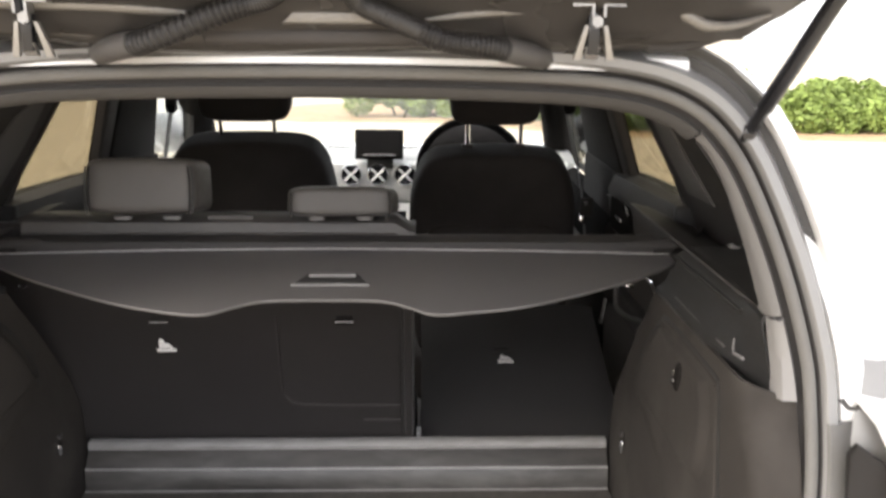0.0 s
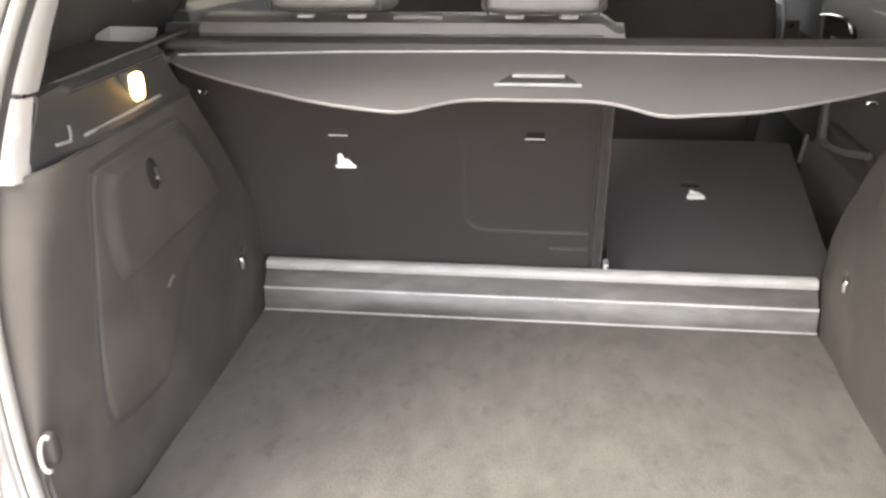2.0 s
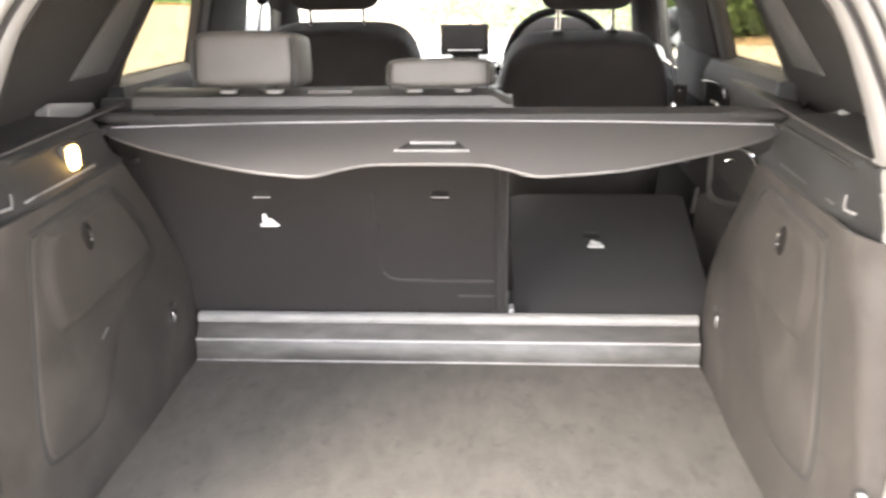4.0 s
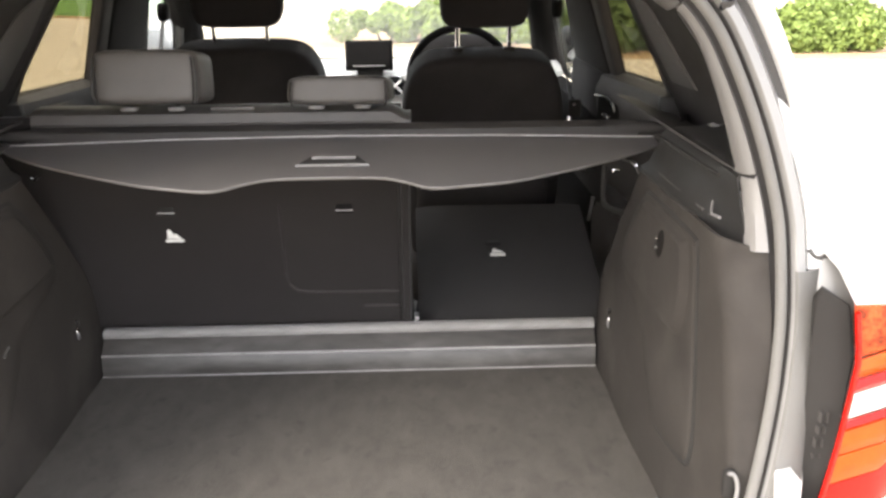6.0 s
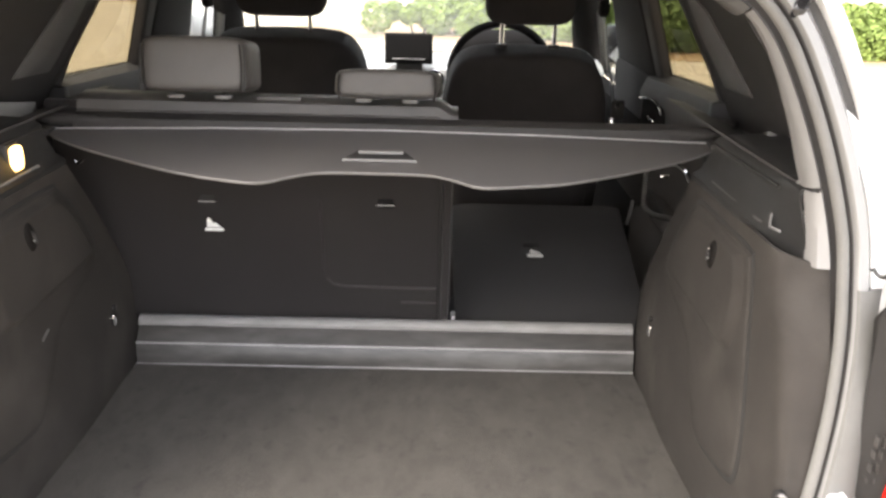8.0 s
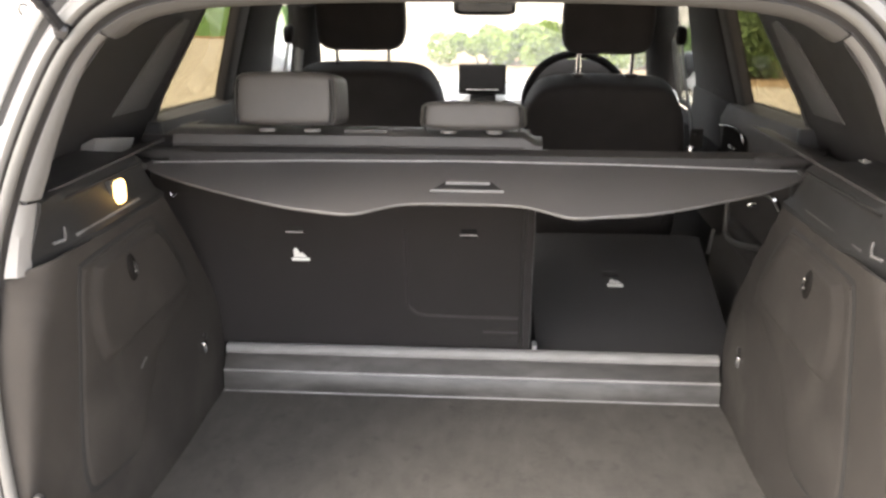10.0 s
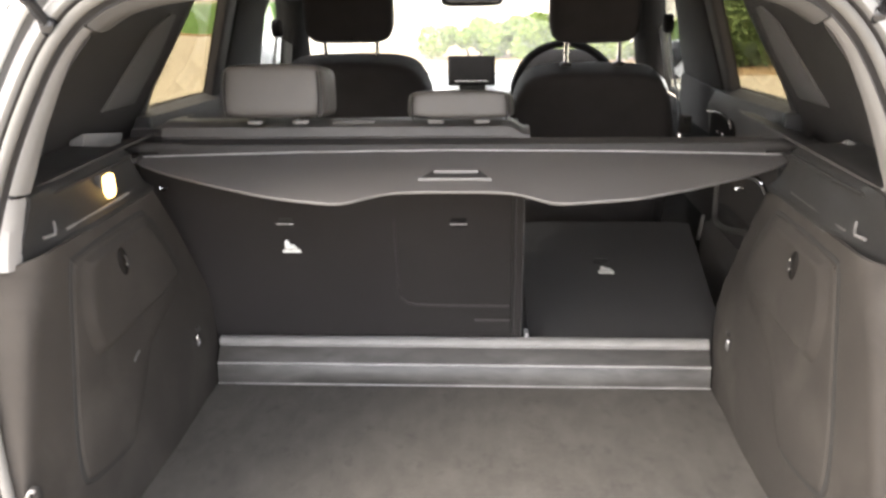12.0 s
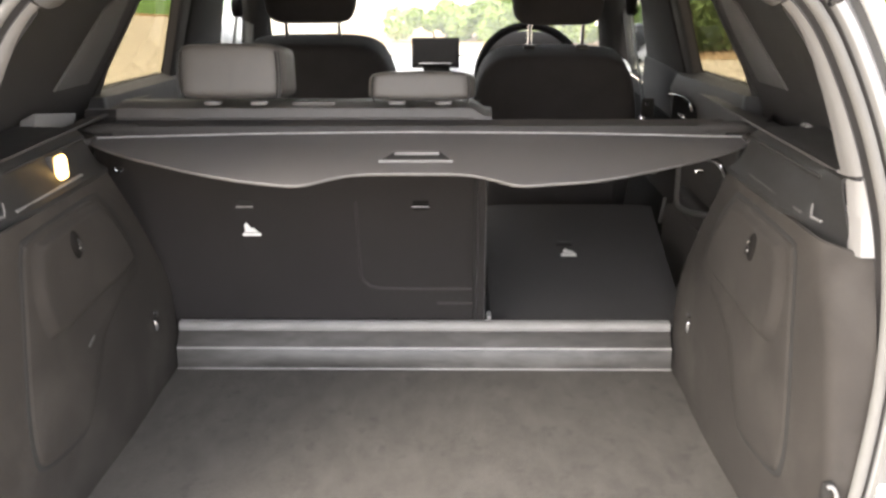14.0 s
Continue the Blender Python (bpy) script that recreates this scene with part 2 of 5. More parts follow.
def rows_mesh(rows, thick=0.0, closed=False):
    """A sheet through rows of points; thick: a thickness, or the vector to its hidden side."""
    bm = bmesh.new()
    vs = [[bm.verts.new(p) for p in r] for r in rows]
    n = len(rows[0])
    for a, b in zip(vs, vs[1:]):
        for i in range(n if closed else n - 1):
            j = (i + 1) % n
            bm.faces.new((a[i], a[j], b[j], b[i]))
    if closed:
        bm.faces.new(vs[0]), bm.faces.new(list(reversed(vs[-1])))
    bmesh.ops.recalc_face_normals(bm, faces=bm.faces)
    if isinstance(thick, tuple):
        back = [[bm.verts.new(v.co + Vector(thick)) for v in r] for r in vs]
        for a, b in zip(back, back[1:]):
            for i in range(n - 1):
                bm.faces.new((a[i], b[i], b[i + 1], a[i + 1]))
        rim = [(r, 0) for r in range(len(vs))] + [(len(vs) - 1, i) for i in range(1, n)] + [(r, n - 1) for r in range(len(vs) - 2, -1, -1)] + [(0, i) for i in range(n - 2, 0, -1)]
        for (r, i), (q, j) in zip(rim, rim[1:] + rim[:1]):
            bm.faces.new((vs[r][i], vs[q][j], back[q][j], back[r][i]))
    elif thick:
        bmesh.ops.solidify(bm, geom=bm.faces[:], thickness=thick)
    return bm


def rbox(lo, hi, bev=0.004, seg=2, bm=None, turn=None):
    bm = bm or bmesh.new()
    lo, hi = Vector(lo), Vector(hi)
    got = bmesh.ops.create_cube(bm, size=1.0)
    mid, size = (lo + hi) / 2, hi - lo
    for v in got["verts"]:
        v.co = Vector((v.co.x * size.x, v.co.y * size.y, v.co.z * size.z))
        if turn:
            v.co = turn @ v.co
        v.co += mid
    if bev:
        edges = list({e for v in got["verts"] for e in v.link_edges})
        bmesh.ops.bevel(bm, geom=edges, offset=bev, segments=seg, affect="EDGES", profile=0.5)
    return bm


def prism(points, back, bev=0.0, seg=2):
    """A plate: an outline of 3D points, made solid by the vector back; bev rounds the rim of its face."""
    bm = bmesh.new()
    front = [bm.verts.new(p) for p in points]
    face = bm.faces.new(front)
    rear = [bm.verts.new(Vector(p) + Vector(back)) for p in points]
    bm.faces.new(list(reversed(rear)))
    n = len(points)
    for i in range(n):
        bm.faces.new((front[i], rear[i], rear[(i + 1) % n], front[(i + 1) % n]))
    if bev:
        bmesh.ops.bevel(bm, geom=list(face.edges), offset=bev, segments=seg, affect="EDGES", profile=0.5)
    return bm


def smooth_line(points, steps=6, closed=False):
    """A Catmull-Rom curve through the points."""
    p = [Vector(q) for q in points]
    n = len(p)
    out = []
    for i in range(n if closed else n - 1):
        a, b, c, d = (p[(i + k) % n] if closed else p[min(max(i + k, 0), n - 1)] for k in (-1, 0, 1, 2))
        for s in range(steps):
            t = s / steps
            out.append(0.5 * (2 * b + (c - a) * t + (2 * a - 5 * b + 4 * c - d) * t * t + (3 * b - a - 3 * c + d) * t ** 3))
    return out if closed else out + [p[-1]]


def tube(points, r, seg=8, bm=None, ribs=None):
    """A round bar along the points; ribs: a list of radii, one a point."""
    bm = bm or bmesh.new()
    pts = [Vector(p) for p in points]
    rings = []
    side = None
    for i, p in enumerate(pts):
        d = (pts[min(i + 1, len(pts) - 1)] - pts[max(i - 1, 0)]).normalized()
        if side is None:
            side = d.orthogonal().normalized()
        side = (side - d * side.dot(d)).normalized()
        up = d.cross(side)
        rad = ribs[i] if ribs else r
        rings.append([bm.verts.new(p + rad * (math.cos(a) * side + math.sin(a) * up)) for a in (2 * math.pi * k / seg for k in range(seg))])
    for a, b in zip(rings, rings[1:]):
        for k in range(seg):
            bm.faces.new((a[k], a[(k + 1) % seg], b[(k + 1) % seg], b[k]))
    bm.faces.new(list(reversed(rings[0]))), bm.faces.new(rings[-1])
    return bm


def cushion(mid, size, e=0.35, n=24, turn=None, shape=None, bm=None):
    """A stuffed block: a rounded box whose sides swell."""
    bm = bm or bmesh.new()
    got = bmesh.ops.create_uvsphere(bm, u_segments=n * 2, v_segments=n, radius=1.0)
    for v in got["verts"]:
        c = Vector([math.copysign(abs(k) ** e, k) for k in v.co])
        if shape:
            c = shape(c)
        c = Vector((c.x * size[0] / 2, c.y * size[1] / 2, c.z * size[2] / 2))
        v.co = (turn @ c if turn else c) + Vector(mid)
    return bm


def disc(mid, normal, r, depth, seg=20, bev=0.0, bm=None):
    bm = bm or bmesh.new()
    m = Matrix.Translation(mid) @ Vector(normal).to_track_quat("Z", "Y").to_matrix().to_4x4()
    got = bmesh.ops.create_cone(bm, cap_ends=True, segments=seg, radius1=r, radius2=r - bev, depth=depth, matrix=m)
    return bm


# ---- ground and surroundings ----
def ground():
    bm = bmesh.new()
    bmesh.ops.create_grid(bm, x_segments=40, y_segments=40, size=900)
    solid("ground", bm, PAVING, "pale tan sunlit paved ground around the car", "ground", kind="structure")
    edge = smooth_line([(-30, 60, 0), (-18.5, 36, 0), (-14.4, 27.6, 0), (-11.5, 24.6, 0), (-9.4, 23.7, 0), (-7.9, 22.8, 0), (-6.9, 25.5, 0), (-6.2, 40, 0)], 8)
    bm = bmesh.new()
    vs = [bm.verts.new((p.x, p.y, 0.03)) for p in edge] + [bm.verts.new((-8, 60, 0.03))]
    f = bm.faces.new(vs)
    bmesh.ops.triangulate(bm, faces=[f])
    bmesh.ops.solidify(bm, geom=bm.faces[:], thickness=0.025)
    solid("lawn", bm, GRASS, "mown green lawn beyond the paving", "lawn", kind="structure")
    kerb = rows_mesh([[(p.x, p.y - 0.12, z) for p in edge[:-8]] for z in (0, 0.06)] + [[(p.x, p.y, 0.06) for p in edge[:-8]], [(p.x, p.y, 0.0) for p in edge[:-8]]])
    solid("kerb", kerb, SOIL, "low worn kerb along the lawn", "kerb", kind="structure")
    low = [(12.3, 22.6), (15.0, 20.2), (20.0, 16.4)]
    solid("edging", rows_mesh([[(x, y + d, z) for x, y in low] for d, z in ((-0.06, 0.0), (-0.06, 0.07), (0.06, 0.07), (0.06, 0.0))]), DARKEDGE, "low dark edging strip across the paving", "edging", kind="structure")
    rim = [(-2.4, 14.0), (0.4, 13.7), (3.0, 11.9), (6.0, 11.3), (8.6, 11.2), (9.2, 13.0), (7.5, 15.0), (3.5, 17.5), (-1.0, 18.2), (-2.7, 17.0)]
    pts = smooth_line([(x, y, 0.012) for x, y in rim], 6, True)
    bm = prism(pts, (0, 0, -0.03))
    solid("planting_bed", bm, SOIL, "bed of bare brown soil under the hedge", "soil bed", kind="structure")


def hedge(name, mid, size, count, label, seed, leaf=LEAF):
    """A clipped shrub: woody stems and a cloud of leaves with an uneven outline."""
    rnd = random.Random(seed)
    root = thing(name, label, "hedge", (mid[0], mid[1], 0), "shrubs of the planting bed")
    for k in range(7):
        x, y = mid[0] + rnd.uniform(-0.4, 0.4) * size[0], mid[1] + rnd.uniform(-0.3, 0.3) * size[1]
        top = (x + rnd.uniform(-.3, .3), y + rnd.uniform(-.2, .2), size[2] * rnd.uniform(0.6, 0.85))
        bm = tube([(x, y, 0), ((x + top[0]) / 2 + rnd.uniform(-.05, .05), y, top[2] * 0.5), top], 0.02, 5, None, [0.025, 0.017, 0.006])
        part("stem", bm, TWIG, root)
    lobes = [(rnd.uniform(-0.42, 0.42) * size[0], rnd.uniform(-0.3, 0.3) * size[1], size[2] * rnd.uniform(0.18, 0.72), rnd.uniform(0.16, 0.37) * size[2]) for _ in range(int(10 * size[0]))]
    lobes = [(a, b, c * (1 - 0.45 * abs(2 * a / size[0]) ** 3), d) for a, b, c, d in lobes]
    verts, faces = [], []
    for k in range(count):
        lx, ly, lz, lr = rnd.choice(lobes)
        d = Vector((rnd.gauss(0, 1), rnd.gauss(0, 1), rnd.gauss(0, 1))).normalized()
        p = Vector((mid[0] + lx, mid[1] + ly, lz)) + d * lr * rnd.uniform(0.65, 1.12) ** 0.6
        if p.z < 0.04:
            p.z = rnd.uniform(0.04, 0.25)
        s = rnd.uniform(0.025, 0.065)
        a = Vector((rnd.gauss(0, 1), rnd.gauss(0, 1), rnd.gauss(0, 0.6))).normalized()
        b = a.cross(d + Vector((rnd.uniform(-.6, .6), rnd.uniform(-.6, .6), rnd.uniform(-.6, .6)))).normalized()
        i = len(verts)
        verts += [p - a * s, p + b * s * 0.55 + d * 0.01, p + a * s * 1.2, p - b * s * 0.55 + d * 0.01]
        faces.append((i, i + 1, i + 2, i + 3))
    me = bpy.data.meshes.new("foliage")
    me.from_pydata([v - Vector((mid[0], mid[1], 0)) for v in verts], [], faces)
    me.materials.append(leaf)
    ob = new("foliage", me)
    ob.parent = root
    tagged(ob, "bright green small leaves", kind="stuff")
    return root


def far_car():
    """A parked car far off across the paving."""
    x, y = -24.3, 40.5
    root = thing("parked_car", "small grey parked car far across the paving", "car", (x, y, 0))
    side = [(-2.0, 0.35), (-2.0, 0.85), (-1.2, 0.95), (-0.6, 1.4), (0.9, 1.42), (1.6, 0.98), (2.0, 0.85), (2.0, 0.35)]
    part("body", prism([(x + a, y - 0.8, z) for a, z in side], (0, 1.6, 0), 0.08), PAINT, root)
    part("side_window", prism([(x + a, y - 0.815, z) for a, z in ((-0.95, 0.98), (-0.52, 1.33), (0.8, 1.35), (1.3, 1.0))], (0, 0.03, 0), 0.01), GLOSSBLACK, root)
    for a in (-1.25, 1.25):
        wheel = part("wheel", disc((x + a, y - 0.72, 0.32), (0, -1, 0), 0.32, 0.2), RUBBER, root)
        part("rim", disc((x + a, y - 0.83, 0.32), (0, -1, 0), 0.2, 0.03), STEEL, wheel)


ground()
hedge("hedge", (0.35, 15.1, 0), (3.5, 1.5, 0.80), 17000, "bright green leafy hedge in front of the car", 3)
hedge("hedge", (2.7, 14.6, 0), (2.6, 1.6, 1.1), 15000, "dense green hedge beside the paving", 4)
hedge("hedge", (4.35, 13.1, 0), (2.1, 1.5, 1.4), 15000, "tall dark green hedge on bare soil", 5, DARKLEAF)
hedge("hedge", (7.1, 12.7, 0), (2.3, 1.5, 0.95), 15000, "rounded light green shrub on bare soil", 6)
far_car()


# ---- car: shell seen from the open tailgate ----
def mirror(points, s):
    return [(s * p[0], p[1], p[2]) for p in points]


def glass_x(z):
    """Half width of the side glass at a height."""
    return 0.725 - (z - 1.15) * 0.42


# half outline of the boot opening's trim edge, from the roof's middle down to the floor
OPEN = [(0.0, -0.512, 1.459), (0.2, -0.513, 1.457), (0.37, -0.518, 1.449), (0.462, -0.527, 1.427), (0.516, -0.543, 1.380),
        (0.554, -0.572, 1.300), (0.585, -0.606, 1.200), (0.604, -0.640, 1.090), (0.602, -0.690, 0.960), (0.568, -0.740, 0.800), (0.527, -0.775, 0.680)]


def left_in(x, z):
    """The opening's near side stands a little further in than the far one."""
    return x - (0.008 + 0.010 * min(1.0, max(0.0, (z - 1.1) / 0.3))) * min(1.0, x / 0.3)


def open_at(z, s=1):
    """Half width and place of the opening's edge at a height."""
    zs = [p[2] for p in reversed(OPEN)]
    x = float(np.interp(z, zs, [p[0] for p in reversed(OPEN)]))
    return x if s > 0 else left_in(x, z), float(np.interp(z, zs, [p[1] for p in reversed(OPEN)]))


def offset_open(out, back, steps=6):
    """The opening's outline moved outwards and rearwards; its rings lie closer together low down."""
    line = smooth_line(OPEN, steps)
    res = []
    for i, p in enumerate(line):
        d = (line[min(i + 1, len(line) - 1)] - line[max(i - 1, 0)]).normalized()
        nrm = Vector((-d.z, 0, d.x)).normalized()
        if nrm.x < 0 or (nrm.x == 0 and nrm.z < 0) or (p.x < 0.3 and nrm.z < 0):
            nrm = -nrm
        tuck = 0.011 * min(1.0, max(0.0, (1.13 - p.z) / 0.16)) * min(1.0, max(0.0, out) / 0.02)
        res.append(p + nrm * (out - tuck) + Vector((0, back, 0)))
    return res


def both(line):
    return [Vector((-left_in(p.x, p.z), p.y, p.z)) for p in reversed(line[1:])] + list(line)


car = thing("car_body", "silver hatchback body with its boot open", "car", (0, 0, 0))

# rings of the opening, from the inner trim to the outer skin
part("boot_seal", tube(both(offset_open(0.0205, -0.008)), 0.0078, 10), SEAL, car, "grey rubber seal round the boot opening")
part("seal_flange", rows_mesh([both(offset_open(o, b)) for o, b in ((-0.001, 0.010), (0.004, 0.009), (0.012, 0.011), (0.028, 0.011), (0.0335, 0.010), (0.0350, -0.004), (0.0365, -0.0055))], 0.003), TRIM, car)
def fading(out, back):
    """The outline's upper run, sinking behind the gutter towards the corners."""
    res = []
    for p, q in zip(offset_open(out, 0.0), smooth_line(OPEN, 6)):
        if q.x < 0.47:
            k = min(1.0, max(0.0, (q.x - 0.30) / 0.15))
            res.append(p + Vector((0, back * (1 - k) + 0.004 * k, 0)))
    return both(res)


# top of the painted gutter, grey to hold the shade of the tailgate
part("gutter_top", rows_mesh([fading(o, b) for o, b in ((0.0365, 0.000), (0.0372, -0.010), (0.040, -0.0155), (0.045, -0.0155), (0.048, -0.006))], 0.002), RUBBERSHADE, car, "upper gutter flange, the tailgate's shade put in as grey")
part("boot_gutter", rows_mesh([both(offset_open(o, b)) for o, b in ((0.0362, -0.004), (0.0372, -0.007), (0.041, -0.011), (0.049, -0.011), (0.056, 0.002), (0.063, 0.020), (0.082, 0.028), (0.089, 0.020), (0.092, 0.004))], 0.003), SHADEDPAINT, car, "silver painted water gutter")


def strut_channel(s):
    """Grey strip for the strut channel's shade, from the roof's corner down the pillar."""
    rows = []
    for o, b in ((0.060, 0.018), (0.063, 0.013), (0.070, 0.011), (0.0745, 0.010)):
        line = []
        for p, q in zip(offset_open(o, b), smooth_line(OPEN, 6)):
            if q.x > 0.44 and q.z > 1.20:
                line.append((s * (p.x if s > 0 else left_in(p.x, p.z)), p.y, p.z))
        rows.append(line)
    return rows_mesh(rows, 0.003)


def quarter(s):
    """The rear wing with the outer pillar above it."""
    levels = [(1.49, 0.520, -0.465), (1.45, 0.556, -0.48), (1.34, 0.632, -0.50), (1.22, 0.700, -0.53), (1.15, 0.742, -0.55), (1.08, 0.785, -0.56), (1.0, 0.835, -0.57), (0.90, 0.868, -0.575), (0.70, 0.885, -0.58), (0.32, 0.87, -0.60)]
    up = list(reversed(levels))
    skin = [p for p in reversed(offset_open(0.092, 0.004)[16:])]
    rows = []
    for z in np.linspace(1.49, 0.32, 44):
        xo, yo = (float(np.interp(z, [v[0] for v in up], [v[n] for v in up])) for n in (1, 2))
        x0, y0 = (float(np.interp(z, [p.z for p in skin], [p[n] for p in skin])) for n in (0, 1))
        x0 = x0 if s > 0 else left_in(x0, z)
        xo = max(xo, abs(x0) + 0.020)
        low = min(1.0, max(0.0, (1.20 - z) / 0.25))
        k = 0.16 + 0.29 * low
        rows.append([(s * x0, y0, z), (s * (x0 * 0.6 + xo * 0.4), y0 * (1 - k) + yo * k - 0.010 * low, z), (s * (x0 * 0.25 + xo * 0.75), y0 * (0.72 - k) + yo * (0.28 + k) - 0.004 - 0.008 * low, z), (s * xo, yo + 0.02, z), (s * (xo + 0.012), -0.15, z), (s * (xo + 0.016), 0.1, z)])
    return rows_mesh(rows, 0.004)


for s in (-1, 1):
    part("rear_wing", quarter(s), PAINT, car, "silver painted rear wing and outer pillar")
    # added strip: its dark grey is the shade of the recess
    part("strut_channel", strut_channel(s), RUBBERSHADE, car, "grey strip standing for shade in the strut channel")
    low = []
    for o, b in ((0.0370, -0.011), (0.040, -0.0165), (0.052, -0.0165), (0.075, -0.007), (0.092, 0.006)):
        low.append([(s * (p.x if s > 0 else left_in(p.x, p.z)), p.y, p.z) for p, q in zip(offset_open(o, b), smooth_line(OPEN, 6)) if q.z < 1.07])
    part("jamb_face", rows_mesh(low, 0.003), JAMBSHADE, car, "silver painted jamb beside the lamp, shade in its grey")
    face = []
    for o, b in ((0.055, 0.000), (0.058, -0.008), (0.070, -0.008), (0.082, -0.006), (0.093, 0.002)):
        face.append([(s * (p.x if s > 0 else left_in(p.x, p.z)), p.y + 0.024 * min(1.0, max(0.0, (p.z - 1.20) / 0.10)), p.z) for p, q in zip(offset_open(o, b), smooth_line(OPEN, 6)) if 1.055 < q.z < 1.31])
    part("pillar_face", rows_mesh(face, 0.003), PAINT, car, "silver painted foot of the strut channel")
    outer = []
    for o, b in ((0.0735, 0.014), (0.0745, 0.002), (0.078, -0.003), (0.086, -0.002), (0.094, 0.006)):
        outer.append([(s * (p.x if s > 0 else left_in(p.x, p.z)), p.y, p.z) for p, q in zip(offset_open(o, b), smooth_line(OPEN, 6)) if q.x > 0.505 and q.z > 1.17])
    part("pillar_outer", rows_mesh(outer, 0.003), PAINT, car, "silver painted outer edge of the pillar")
    part("bumper_corner", rbox((min(s * 0.604, s * 0.631), -0.775, 0.62), (max(s * 0.604, s * 0.631), -0.70, 0.826), 0.006, 3), PAINT, car, "painted bumper corner below the lamp")

roof_rows = []
for y, z0 in ((-0.470, 1.508), (-0.44, 1.525), (-0.2, 1.548), (0.4, 1.565), (0.9, 1.55), (1.22, 1.50)):
    roof_rows.append([(x, y, z0 - 0.16 * abs(x) ** 2.2 - (0.02 if abs(x) > 0.5 else 0)) for x in np.linspace(-0.56, 0.56, 15)])
part("roof", rows_mesh(roof_rows, 0.012), PAINT, car, "silver painted roof")
part("roof_edge", rows_mesh([[(x, y, z - 0.06 * abs(x) ** 2.2) for x in np.linspace(-0.48, 0.48, 17)] for y, z in ((-0.47, 1.512), (-0.514, 1.512), (-0.524, 1.507), (-0.527, 1.490))], 0.004), PAINT, car, "pale painted roof edge under the tailgate")
part("headliner", rows_mesh([[(x, y, z - 0.10 * abs(x) ** 2.2) for x in np.linspace(-0.58, 0.58, 13)] for y, z in ((-0.505, 1.462), (-0.3, 1.470), (0.3, 1.482), (0.9, 1.475), (1.24, 1.452))], 0.008), LINING, car, "pale roof lining")
part("under_floor", rbox((-0.82, -0.62, 0.22), (0.82, 2.05, 0.30), 0.02), TRIM, car, "dark carpeted cabin floor")
part("rear_bumper", rows_mesh([[(x, -0.80 + 0.10 * abs(x / 0.88) ** 4 + dy, z) for x in np.linspace(-0.88, 0.88, 25)] for dy, z in ((0.03, 0.30), (-0.03, 0.36), (-0.05, 0.50), (-0.04, 0.60), (0.0, 0.645), (0.05, 0.65))], 0.006), PAINT, car)
part("loading_sill", rows_mesh([[(x, y, z) for x in np.linspace(-0.60, 0.60, 13)] for y, z in ((-0.775, 0.60), (-0.80, 0.655), (-0.775, 0.672), (-0.70, 0.668), (-0.675, 0.640), (-0.675, 0.60))], 0.004), PLASTIC, car, "black plastic loading sill")
part("windscreen", rows_mesh([[(x, y - 0.10 * (x / 0.7) ** 2, z) for x in np.linspace(-w, w, 9)] for y, z, w in ((2.10, 1.04, 0.72), (1.68, 1.26, 0.66), (1.26, 1.462, 0.56))]), CLEAR, car)
car.children[-1].visible_shadow = False
for s in (-1, 1):
    part("front_pillar", tube([(s * 0.77 - (0.03 if s > 0 else 0), 2.02, 1.00), (s * 0.69 - (0.04 if s > 0 else 0), 1.60, 1.26), (s * 0.575 - (0.03 if s > 0 else 0), 1.15, 1.455)], 0.062, 12), MATT, car)
    part("bonnet_edge", rbox((s * 0.44 - 0.42, 2.1, 0.7), (s * 0.44 + 0.42, 2.9, 0.98), 0.06, 3), PAINT, car)


for s in (-1, 1):
    for y in (0.02, 2.45):
        wheel = part("wheel", disc((s * 0.78, y, 0.315), (s, 0, 0), 0.315, 0.20, 32, 0.03), RUBBER, car, "black tyre on an alloy wheel")
        part("rim", disc((s * 0.872, y, 0.315), (s, 0, 0), 0.205, 0.03, 28, 0.008), STEEL, wheel)
        part("hub_cap", disc((s * 0.890, y, 0.315), (s, 0, 0), 0.05, 0.02, 20, 0.004), CHROME, wheel)


def rim_x(z):
    """Where the lenses begin beside the housing's flank."""
    return float(np.interp(z, (0.70, 0.80, 0.86, 0.93, 0.985, 1.05, 1.10), (0.650, 0.666, 0.674, 0.680, 0.684, 0.672, 0.668)))


def lamp_curve(s, z, push=0.0):
    return [(s * x, y - push, z + (0.30 * (x - 0.684) if z < 1.05 else 0.0)) for x, y in ((rim_x(z), -0.746), (0.735, -0.744), (0.788, -0.715), (0.835, -0.665), (0.862, -0.600), (0.872, -0.520))]


